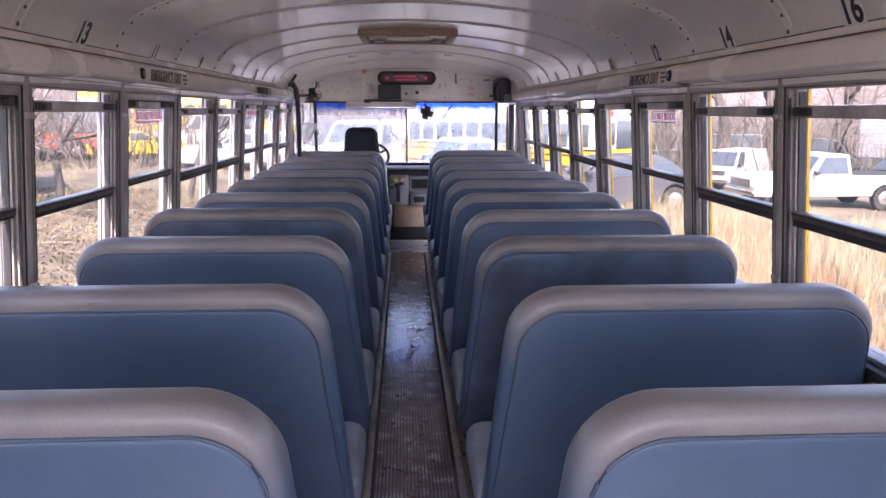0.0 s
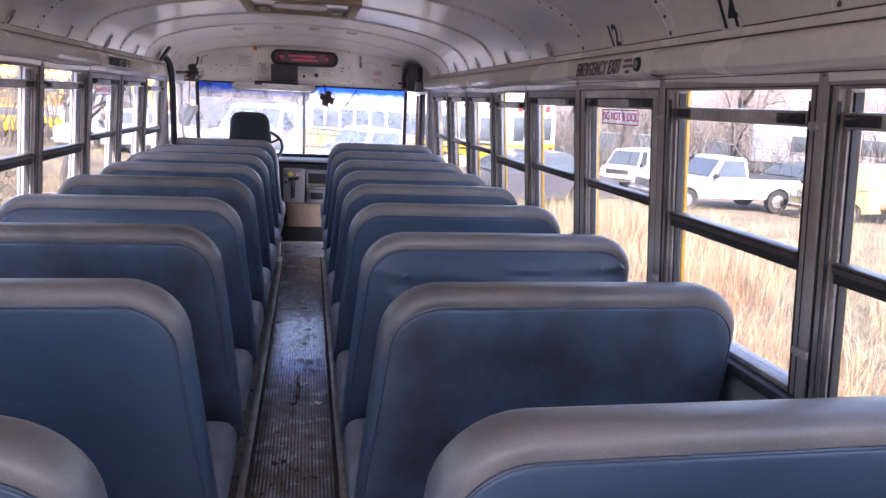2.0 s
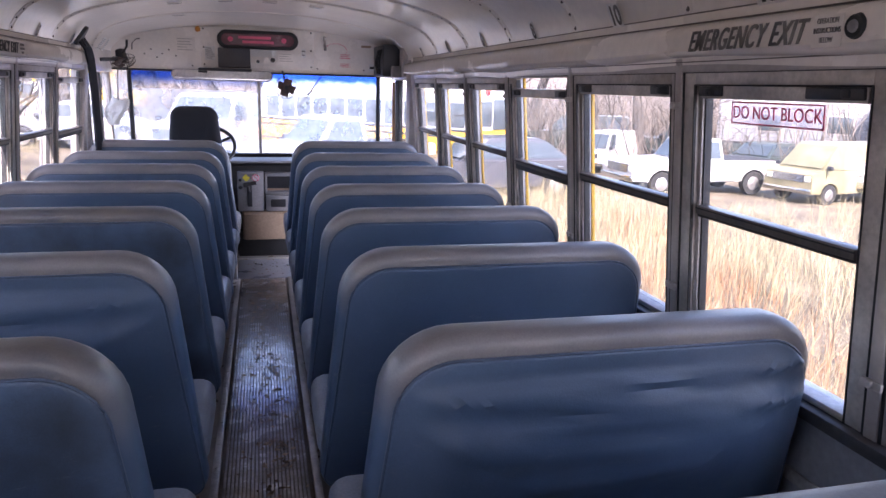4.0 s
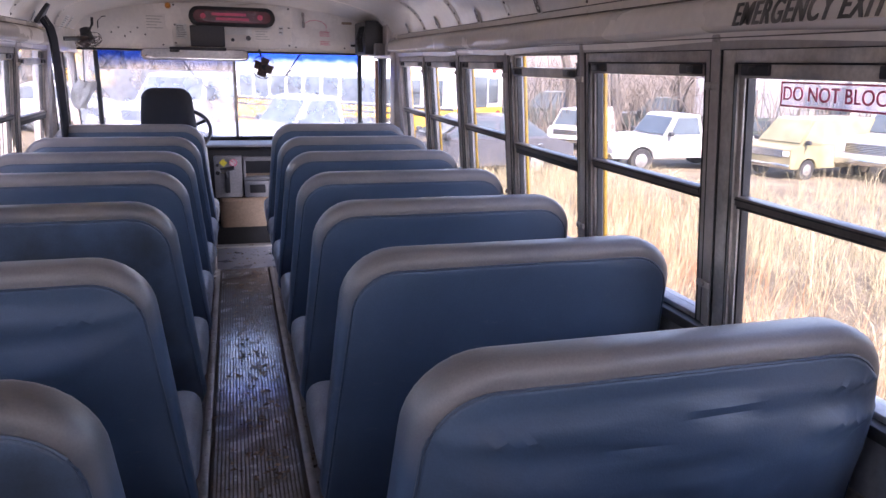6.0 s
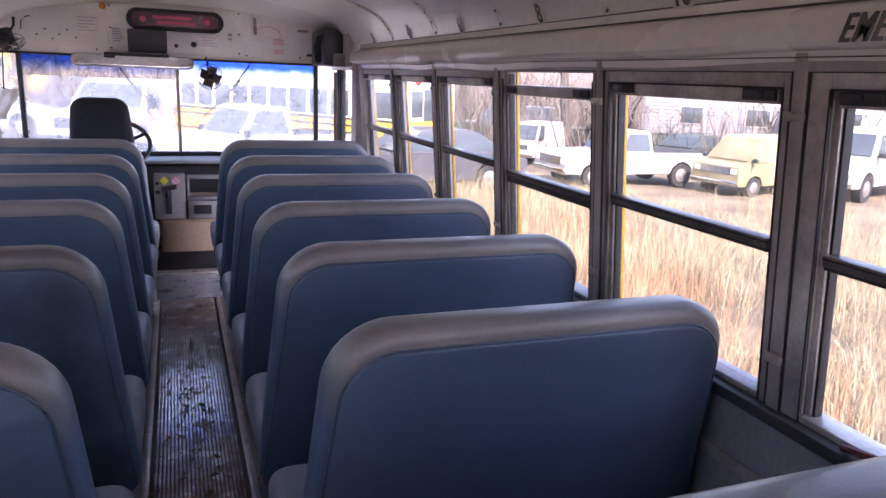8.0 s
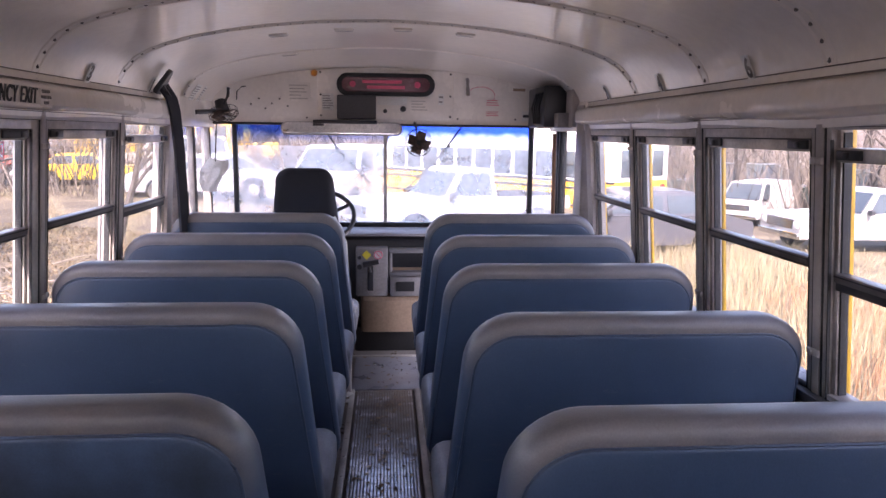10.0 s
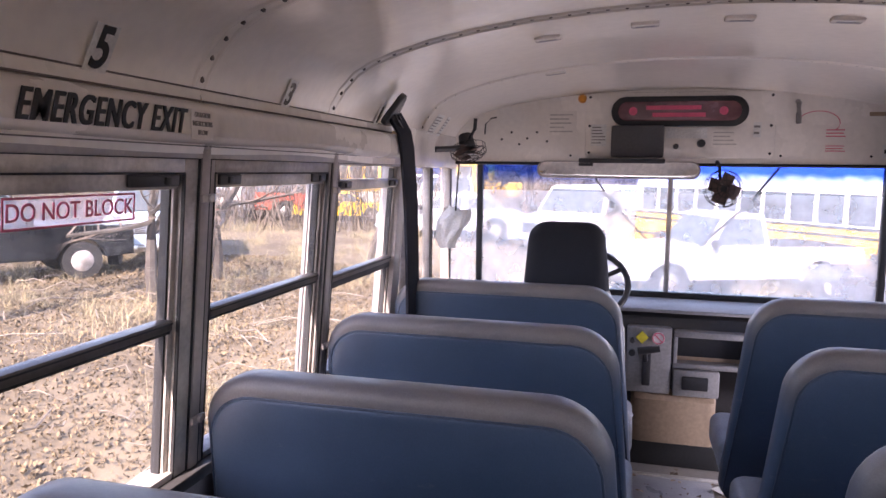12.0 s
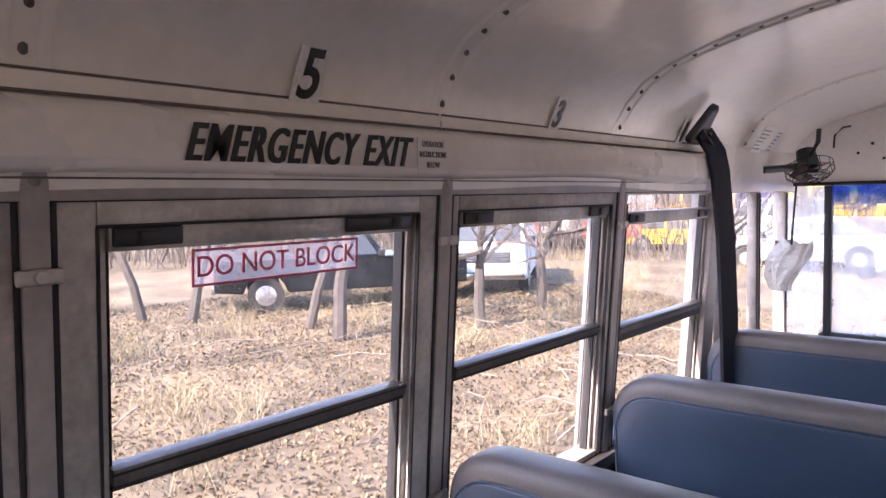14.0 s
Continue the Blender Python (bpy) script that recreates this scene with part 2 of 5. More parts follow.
def box(x0, x1, y0, y1, z0, z1, bevel=0.0, bm=None, segs=2, m=None):
    """A bevelled box, into bm if given."""
    b = bmesh.new()
    bmesh.ops.create_cube(b, size=1)
    for v in b.verts:
        v.co = Vector(((x0 + x1) / 2 + v.co.x * (x1 - x0), (y0 + y1) / 2 + v.co.y * (y1 - y0), (z0 + z1) / 2 + v.co.z * (z1 - z0)))
    if bevel:
        bmesh.ops.bevel(b, geom=b.edges[:], offset=bevel, segments=segs, affect="EDGES", profile=0.5)
    if m is not None:
        b.transform(m)
    return join(bm, b) if bm is not None else b


def join(bm, b):
    me = bpy.data.meshes.new("tmp")
    b.to_mesh(me)
    b.free()
    bm.from_mesh(me)
    bpy.data.meshes.remove(me)
    return bm


def tube(points, r, sides=8, bm=None, taper=None, cap=True):
    """A round bar along points."""
    bm = bm or bmesh.new()
    rings = []
    pts = [Vector(p) for p in points]
    for i, p in enumerate(pts):
        d = (pts[min(i + 1, len(pts) - 1)] - pts[max(i - 1, 0)]).normalized()
        a = d.cross(Vector((0, 0, 1)) if abs(d.z) < 0.9 else Vector((1, 0, 0))).normalized()
        b = d.cross(a)
        rr = taper[i] if taper else r
        rings.append([bm.verts.new(p + rr * (math.cos(k * math.tau / sides) * a + math.sin(k * math.tau / sides) * b)) for k in range(sides)])
    for q, w in zip(rings, rings[1:]):
        for k in range(sides):
            bm.faces.new((q[k], q[(k + 1) % sides], w[(k + 1) % sides], w[k]))
    if cap:
        bm.faces.new(rings[0][::-1])
        bm.faces.new(rings[-1])
    return bm


def sweep(profile, ys, bm=None, close=False):
    """A profile of (x, z) drawn along y."""
    bm = bm or bmesh.new()
    rows = [[bm.verts.new((x, y, z)) for x, z in profile] for y in ys]
    for q, w in zip(rows, rows[1:]):
        for i in range(len(profile) - (0 if close else 1)):
            j = (i + 1) % len(profile)
            bm.faces.new((q[i], q[j], w[j], w[i]))
    return bm


def disc(c, axis, r, depth, sides=20, bm=None, r2=None):
    b = bmesh.new()
    bmesh.ops.create_cone(b, cap_ends=True, segments=sides, radius1=r, radius2=r if r2 is None else r2, depth=depth)
    b.transform(Matrix.Translation(c) @ Vector(axis).to_track_quat("Z", "Y").to_matrix().to_4x4())
    return join(bm, b) if bm is not None else b


def outline(w, h, rt, rb, top=None, n=7):
    """Rounded trapezoid in (u, v), from v = 0 to h: w wide below, top wide above."""
    top = top or w
    pts = []
    for cx, cy, r, a0 in ((w / 2 - rb, rb, rb, -90), (top / 2 - rt, h - rt, rt, 0), (-top / 2 + rt, h - rt, rt, 90), (-w / 2 + rb, rb, rb, 180)):
        for k in range(n):
            a = radians(a0 + 90 * k / (n - 1))
            pts.append((cx + r * math.cos(a), cy + r * math.sin(a)))
    return pts


def slab(pts, thick, soft, crown=0.0, rings=4):
    """A padded slab: the outline in (x, z), thickness along y from 0 to thick, with rounded rims and crowned faces."""
    bm = bmesh.new()
    cx, cz = sum(p[0] for p in pts) / len(pts), sum(p[1] for p in pts) / len(pts)

    def ring(inset, y):
        row = []
        for i, (x, z) in enumerate(pts):
            (xa, za), (xb, zb) = pts[i - 1], pts[(i + 1) % len(pts)]
            t = Vector((xb - xa, zb - za)).normalized()
            row.append(bm.verts.new((x - t.y * inset, y, z + t.x * inset)))
        return row

    rows = []
    for k in range(rings + 1):
        a = k / rings * math.pi / 2
        rows.append(ring(soft * (1 - math.sin(a)), soft * (1 - math.cos(a))))
    for k in range(rings + 1):
        a = k / rings * math.pi / 2
        rows.append(ring(soft * (1 - math.cos(a)), thick - soft + soft * math.sin(a)))
    for q, w in zip(rows, rows[1:]):
        for i in range(len(pts)):
            j = (i + 1) % len(pts)
            bm.faces.new((q[i], q[j], w[j], w[i]))
    for row, y, flip in ((rows[0], -crown, False), (rows[-1], thick + crown, True)):
        prev = row
        for f in (0.7, 0.4, 0.15):
            y0 = row[0].co.y
            inner = [bm.verts.new((cx + (v.co.x - cx) * f, y0 + (y - y0) * (1 - f * f), cz + (v.co.z - cz) * f)) for v in row]
            for i in range(len(row)):
                j = (i + 1) % len(row)
                q = (inner[i], inner[j], prev[j], prev[i])
                bm.faces.new(q if not flip else q[::-1])
            prev = inner
        bm.faces.new(prev if not flip else prev[::-1])
    bmesh.ops.recalc_face_normals(bm, faces=bm.faces[:])
    return bm


def lettering(body, size, material, m, name="lettering", parent=None, shear=0.0, squeeze=1.0, bold=0.0, depth=0.0008, space=1.0):
    cu = bpy.data.curves.new("letters", "FONT")
    cu.body, cu.size, cu.align_x, cu.align_y, cu.shear, cu.extrude, cu.offset = body, size, "CENTER", "CENTER", shear, depth, bold
    cu.space_character = space
    tmp = bpy.data.objects.new("letters", cu)
    scene.collection.objects.link(tmp)
    me = bpy.data.meshes.new_from_object(tmp.evaluated_get(bpy.context.evaluated_depsgraph_get()))
    bpy.data.objects.remove(tmp)
    bpy.data.curves.remove(cu)
    me.transform(Matrix.Diagonal((squeeze, 1, 1, 1)))
    me.materials.clear()
    me.materials.append(material)
    me.name = name
    ob = new(name, me)
    if parent:
        ob.parent = parent
    ob.matrix_basis = m
    return ob


# ---- plan of the bus ----
PITCH, Y0 = 0.70, 2.20
def post_y(k):
    return Y0 + PITCH * k
FIRST, LAST = -4, 7                        # window posts along the bus
REAR, FRONT = post_y(FIRST), 8.0
SILL, RAIL, HEAD, LEAN_W = 0.79, 1.135, 1.49, 0.08


def side_x(z):
    """The inner face of the window posts."""
    return 1.125 - LEAN_W * (z - 0.95)


ROOF = [(1.103, 1.615), (1.088, 1.66), (1.06, 1.705), (1.015, 1.752), (0.96, 1.783), (0.88, 1.812), (0.78, 1.840), (0.65, 1.866), (0.49, 1.890), (0.30, 1.908), (0.12, 1.917), (0.0, 1.919)]
ROOF_FULL = ROOF + [(-x, z) for x, z in ROOF[-2::-1]]


def roof_z(x):
    return float(np.interp(abs(x), [p[0] for p in ROOF[::-1]], [p[1] for p in ROOF[::-1]]))


# ---- floor ----
fl = bmesh.new()
box(-1.2, 1.2, REAR - 0.08, FRONT + 0.35, -0.12, 0.0, 0, fl)
floor_ob = tagged(link("floor", fl, M["floor"]), "worn dark rubber bus floor with dust and litter", "floor", kind="structure")
MAT_END = 7.18
mat_ob = part("aisle_mat", box(-0.166, 0.166, REAR, MAT_END, 0.002, 0.0052, 0), M["mat_base"], floor_ob, "black ribbed rubber aisle mat, dusty")
ribs = bmesh.new()
for i in range(22):
    x0 = -0.154 + 0.014 * i
    sweep([(x0 + 0.0117, 0.005), (x0 + 0.0115, 0.0118), (x0 + 0.0105, 0.0129), (x0 + 0.0066, 0.0131), (x0 + 0.0027, 0.0129), (x0 + 0.0017, 0.0118), (x0 + 0.0015, 0.005)], list(np.arange(REAR, MAT_END, 0.35)) + [MAT_END], ribs)
rng = random.Random(4)
for v in ribs.verts:
    v.co.z += 0.0006 * noise.noise(v.co * 3.1)
part("rib", ribs, M["mat_rub"], mat_ob, "worn rubber ribs, windshield sheen put into their pale colour")
for sx in (-1, 1):
    tr = box(sx * 0.182 - 0.014, sx * 0.182 + 0.014, REAR, MAT_END + 0.02, 0.002, 0.014, 0.004)
    for i in range(40):
        disc((sx * 0.182, REAR + 0.1 + i * 0.19, 0.0145), (0, 0, 1), 0.006, 0.003, 8, tr)
    part("trim_strip", tr, M["alu"], floor_ob, "scuffed aluminium edging strip")
part("landing_mat", box(-0.19, 0.22, MAT_END + 0.02, 7.80, 0.002, 0.010, 0.003), M["step"], floor_ob, "grey rubber landing mat")
part("threshold", box(-0.22, 0.26, 7.80, 7.83, 0.002, 0.016, 0.004), M["alu"], floor_ob, "metal threshold strip")

# ---- side walls ----
for sx, side in ((1, "right"), (-1, "left")):
    wb = bmesh.new()
    y_end = post_y(LAST) if sx > 0 else FRONT
    box(min(sx * 1.14, sx * 1.20), max(sx * 1.14, sx * 1.20), REAR, y_end, 0.0, SILL - 0.03, 0.0, wb)
    wall = tagged(link("wall_" + side, wb, M["wall"]), "grey painted metal bus side wall below the windows", "wall", kind="structure")
    sl = bmesh.new()
    box(min(sx * 1.118, sx * 1.215), max(sx * 1.118, sx * 1.215), REAR, post_y(LAST), SILL - 0.03, SILL, 0.006, sl)
    part("window_sill", sl, M["sill"], wall, "dark dusty window sill")
    for zz, mm in ((0.30, "alu_dark"), (0.60, "alu_dark")):
        part("seam_strip", box(min(sx * 1.132, sx * 1.14), max(sx * 1.132, sx * 1.14), REAR, y_end, zz, zz + 0.03, 0.003), M[mm], wall)
    sk = bmesh.new()
    box(min(sx * 1.203, sx * 1.22), max(sx * 1.203, sx * 1.22), REAR - 0.1, FRONT + 0.4 if sx < 0 else 7.32, -0.9, SILL - 0.02, 0.004, sk)
    part("outer_panel", sk, M["yellow"], wall, "yellow painted outer body panel")
    up = bmesh.new()
    box(min(sx * 1.155, sx * 1.19), max(sx * 1.155, sx * 1.19), REAR - 0.1, post_y(LAST) + 0.06, HEAD + 0.012, 1.66, 0.004, up)
    part("outer_panel", up, M["yellow"], wall, "yellow painted outer body panel")
    hs = bmesh.new()
    box(min(sx * 1.0835, sx * 1.16), max(sx * 1.0835, sx * 1.16), REAR, post_y(LAST) + 0.06, HEAD - 0.006, HEAD + 0.045, 0.002, hs)
    part("head_strip", hs, M["post"], wall, "grey metal strip over the windows")
    for k in range(FIRST, LAST + 1):
        b = bmesh.new()
        w = 0.016 if k < LAST else 0.045
        box(-0.0, 0.075, -w, w, SILL, HEAD + 0.03, 0.004, b)
        for v in b.verts:
            v.co.x = sx * (side_x(v.co.z) + v.co.x)
            v.co.y += post_y(k)
        bmesh.ops.recalc_face_normals(b, faces=b.faces[:])
        part("window_post", b, M["post"], wall)
        b = bmesh.new()
        box(0.078, 0.09, -0.016, 0.021 if sx > 0 else 0.016, SILL, HEAD + 0.03, 0.003, b)
        for v in b.verts:
            v.co.x = sx * (side_x(v.co.z) + v.co.x)
            v.co.y += post_y(k)
        bmesh.ops.recalc_face_normals(b, faces=b.faces[:])
        part("outer_post", b, M["yellow" if sx > 0 else "wall"], wall, "yellow outer window pillar" if sx > 0 else "dull grey outer window pillar")

# ---- moulding over the windows: a rounded cover with flanges, jointed over some posts ----
COVER = [(1.083, 1.492), (1.080, 1.512), (1.056, 1.514), (1.036, 1.519), (1.028, 1.528), (1.028, 1.550), (1.029, 1.572), (1.038, 1.586), (1.064, 1.597), (1.100, 1.601), (1.094, 1.606), (1.096, 1.628), (1.112, 1.630)]
for sx, side in ((1, "right"), (-1, "left")):
    joints = [REAR] + [post_y(k) for k in (-2, 1, 3, 5)] + [post_y(LAST) + 0.06 if sx > 0 else 6.97]
    cover = empty("cable_cover", Matrix(), "cream painted rounded metal cover above the windows, dented", "cover", "cable covers", "structure")
    for i, (ya, yb) in enumerate(zip(joints, joints[1:])):
        rng = random.Random(i * 7 + (sx > 0))
        ys = np.linspace(ya + 0.002, yb - 0.002, max(3, int((yb - ya) / 0.05)))
        b = bmesh.new()
        rows = []
        ph = rng.random() * 6
        for y in ys:
            sag = 0.004 * math.sin(y * 2.3 + ph) + 0.003 * math.sin(y * 6.1 + ph * 2)
            rows.append([b.verts.new((sx * (x - (0.0015 if 2 <= j <= 7 else 0) * math.sin(y * 1.7 + ph) ** 2), y, z + (sag * (1.6 - j / 4) if j < 6 else 0))) for j, (x, z) in enumerate(COVER)])
        for q, w in zip(rows, rows[1:]):
            for j in range(len(COVER) - 1):
                b.faces.new((q[j], q[j + 1], w[j + 1], w[j]) if sx < 0 else (q[j + 1], q[j], w[j], w[j + 1]))
        part("cover_section", b, M["cream"], cover)
        # dark strips at the flange seams: dirt, plus painted shade under bulge and lip
        for x0, z0, z1 in ((1.0905, 1.6035, 1.607), (1.0945, 1.629, 1.632), (1.0785, 1.5085, 1.511)):
            part("cover_shade_seam", box(min(sx * x0, sx * (x0 + 0.012)), max(sx * x0, sx * (x0 + 0.012)), ya + 0.004, yb - 0.004, z0, z1, 0), M["bronze"], cover, "dark dirty seam, shade put into its colour")
        if 0 < i:
            b = bmesh.new()
            rr = [[b.verts.new((sx * (x - 0.004), y, z)) for x, z in COVER[1:9]] for y in (ya - 0.03, ya + 0.03)]
            for j in range(7):
                b.faces.new((rr[0][j], rr[0][j + 1], rr[1][j + 1], rr[1][j]))
            part("joint_band", b, M["cream"], cover)
    b = bmesh.new()
    for k in range(FIRST, LAST + 1):
        disc((sx * 1.082, post_y(k), 1.507), (-sx, 0, 0.1), 0.009, 0.006, 10, b, 0.006)
        disc((sx * 1.100, post_y(k), 1.614), (-sx, 0, 0.1), 0.009, 0.006, 10, b, 0.006)
    part("screw_head", b, M["alu_dark"], cover)

# ---- ceiling, rear wall, outer roof ----
cb = bmesh.new()
rows = [[cb.verts.new((x, y, z - d * (z - 1.615) / 0.3)) for x, z in ROOF_FULL[::-1]] for y, d in ((REAR, 0), (7.35, 0), (7.7, 0.02), (FRONT + 0.02, 0.055))]
for q, w in zip(rows, rows[1:]):
    for j in range(len(q) - 1):
        cb.faces.new((q[j], q[j + 1], w[j + 1], w[j]))
ceiling = tagged(link("ceiling", cb, M["ceiling"]), "curved cream painted steel ceiling with riveted ribs", "ceiling", kind="structure")
for k in range(FIRST, LAST + 1):
    y, b = post_y(k) + (0.27 if k == LAST else 0), bmesh.new()
    wide = 0.022 if k < LAST - 0 else 0.010
    for dy in (-wide, wide):
        rows = [[b.verts.new((x * (1 - 0.004 * q[0] / 1.1), y + dy + q[1], z - q[0])) for x, z in ROOF_FULL] for q in ((0.0, -0.008), (0.005, -0.004), (0.006, 0.0), (0.005, 0.004), (0.0, 0.008))]
        for q, w in zip(rows, rows[1:]):
            for j in range(len(ROOF_FULL) - 1):
                b.faces.new((q[j], q[j + 1], w[j + 1], w[j]))
    part("roof_rib", b, M["ceiling"], ceiling)
    b = bmesh.new()
    arc = [(Vector((p[0], p[1])) - Vector((q[0], q[1]))).length for p, q in zip(ROOF_FULL, ROOF_FULL[1:])]
    cum = np.concatenate([[0], np.cumsum(arc)])
    for s in np.arange(0.03, cum[-1], 0.052):
        x, z = np.interp(s, cum, [p[0] for p in ROOF_FULL]), np.interp(s, cum, [p[1] for p in ROOF_FULL])
        disc((x, y, z), (-x * 0.8, 0, -1), 0.0075, 0.009, 8, b, 0.004)
    part("rivet", b, M["bronze"], ceiling)
rb = sweep([(x * 1.075, z + 0.05) for x, z in ROOF_FULL], [REAR - 0.1, FRONT + 0.25])
part("outer_roof", rb, M["roofskin"], ceiling, "white painted outer roof")
b = bmesh.new()
for x0, x1, z0, z1 in ((-1.2, -0.9, 0, 1.65), (0.9, 1.2, 0, 1.65), (-0.9, 0.9, 0, 0.8), (-0.9, 0.9, 1.45, 1.97), (-0.35, -0.28, 0.8, 1.45), (0.28, 0.35, 0.8, 1.45)):
    box(x0, x1, REAR - 0.07, REAR - 0.005, z0, z1, 0, b)
tagged(link("wall_rear", b, M["wall"]), "grey metal rear wall of the bus", "wall", kind="structure")

# ---- side windows ----
def window(k, sx, exit_window=False, drop=0.0):
    """One sash window between posts k and k + 1: local x outward, y along the bus, z up from the sill."""
    yc = post_y(k) + PITCH / 2
    m = pose(sx * side_x(SILL), yc, SILL, 0, 0, 0 if sx > 0 else 180) @ pose(0, 0, 0, 0, -math.degrees(math.atan(LEAN_W)), 0)
    w = empty("window_%s_%d" % ("right" if sx > 0 else "left", k - FIRST + 1), m,
              "aluminium sash bus window, " + ("emergency exit with a red warning sticker" if exit_window else "upper sash lowered a little" if drop else "closed, dusty glass"), "window", "side windows", "structure")
    h, half = HEAD - SILL, PITCH / 2 - 0.0165
    fr = 0.052 if exit_window else 0.026
    mid = RAIL - SILL - drop
    f = bmesh.new()
    for s in (-1, 1):
        box(0.006, 0.06, min(s * half, s * (half - fr)), max(s * half, s * (half - fr)), 0, h, 0.003, f)
        box(0.02, 0.05, min(s * (half - fr), s * (half - fr - 0.016)), max(s * (half - fr), s * (half - fr - 0.016)), 0, h - 0.01, 0.002, f)
    box(0.006, 0.06, -half + fr, half - fr, h - (0.034 if not drop else 0.012), h, 0.002, f)
    box(0.006, 0.06, -half + fr, half - fr, 0, 0.016, 0.003, f)
    part("window_frame", f, M["alu" if exit_window else "alu_dark"], w)
    g = half - fr - 0.016
    for s in (-1, 1):
        part("edge_seal", box(0.0035, 0.012, min(s * half, s * (half - 0.007)), max(s * half, s * (half - 0.007)), 0, h, 0.001), M["rubber"], w, "black seal between frame and post")
        part("frame_groove", box(0.0045, 0.012, min(s * (half - fr + 0.002), s * (half - fr - 0.002)), max(s * (half - fr + 0.002), s * (half - fr - 0.002)), 0, h - 0.036, 0), M["rubber"], w)
    if not drop:
        part("frame_groove", box(0.0045, 0.012, -half + fr, half - fr, h - 0.0375, h - 0.0335, 0), M["rubber"], w)
    part("edge_seal", box(0.0035, 0.012, -half, half, h - 0.006, h - 0.001, 0.001), M["rubber"], w)
    for s in (-1, 1):
        part("gasket", box(0.026, 0.046, min(s * g, s * (g - 0.006)), max(s * g, s * (g - 0.006)), 0.012, h - 0.02, 0), M["rubber"], w)
    top = h - 0.034 - drop
    part("sash_rail", box(0.012, 0.040, -g, g, top - 0.034, top, 0.003), M["alu"], w, "upper sash rail")
    part("sash_rail", box(0.010, 0.040, -g, g, mid - 0.010, mid + 0.012, 0.0015), M["bronze"], w, "flat dark middle sash rail")
    part("rail_lip", box(0.0085, 0.011, -g, g, mid + 0.004, mid + 0.0075, 0), M["rubber"], w, "dark groove along the rail")
    part("rail_seal", box(0.014, 0.044, -g, g, mid - 0.018 - drop * 0.6, mid - 0.0105, 0.002), M["rubber"], w)
    for s in (-1, 1):
        lb = bmesh.new()
        a, c = g - 0.004, g - 0.004 - (0.15 if exit_window and s < 0 else 0.09)
        box(0.004, 0.02, min(s * a, s * c), max(s * a, s * c), top - 0.028, top - 0.004, 0.003, lb)
        box(-0.002, 0.006, min(s * (a - 0.03), s * (a - 0.05)), max(s * (a - 0.03), s * (a - 0.05)), top - 0.024, top - 0.008, 0.002, lb)
        part("sash_latch", lb, M["plastic"], w, "black plastic sash latch")
    for z0, z1, xx in ((mid + 0.013, top - 0.034, 0.026), (0.016, mid - 0.010, 0.036)):
        p = part("pane", box(xx, xx + 0.004, -g, g, z0, z1, 0), M["glass"], w)
        p.visible_shadow = False
    if exit_window:
        zc = top - 0.034 - 0.031
        film = part("sticker", box(0.0235, 0.0255, -0.15, 0.15, zc - 0.026, zc + 0.026, 0), M["clearfilm"], w, "clear sticker with a red border")
        film.visible_shadow = False
        bord = bmesh.new()
        for q in ((-0.15, 0.15, zc + 0.0225, zc + 0.026), (-0.15, 0.15, zc - 0.026, zc - 0.0225), (-0.15, -0.1465, zc - 0.0225, zc + 0.0225), (0.1465, 0.15, zc - 0.0225, zc + 0.0225)):
            box(0.0222, 0.0234, q[0], q[1], q[2], q[3], 0, bord)
        part("sticker_border", bord, M["red"], w)
        lettering("DO NOT BLOCK", 0.041, M["red"], Matrix.Translation((0.0228, 0, zc)) @ pose(0, 0, 0, 90, 0, -90), "sticker_text", w, squeeze=0.93)
    return w


EXITS = {(1, 1), (1, -1), (4, -1)}
DROPS = {(0, 1): 0.024, (-1, 1): 0.024, (3, 1): 0.022, (2, -1): 0.03, (3, -1): 0.03, (6, -1): 0.025, (0, -1): 0.012}
for k in range(FIRST, LAST):
    for sx in (1, -1):
        window(k, sx, (k, sx) in EXITS, DROPS.get((k, sx), 0.0))
# clips on the posts
for k in range(FIRST, LAST):
    for sx in (1, -1):
        for z in (1.40, 0.905):
            b = bmesh.new()
            x = side_x(z)
            box(x - 0.010, x - 0.001, post_y(k) - 0.025, post_y(k) + 0.025, z - 0.009, z + 0.009, 0.003, b)
            disc((x - 0.011, post_y(k), z), (-1, 0, 0), 0.010, 0.008, 10, b, 0.007)
            if sx < 0:
                b.transform(Matrix.Diagonal((-1, 1, 1, 1)))
                bmesh.ops.reverse_faces(b, faces=b.faces[:])
            tagged(link("post_clip", b, M["alu"]), "small metal clip screwed to a window post", "clip", "post clips")

# ---- seats ----
TILT_S = 0.16


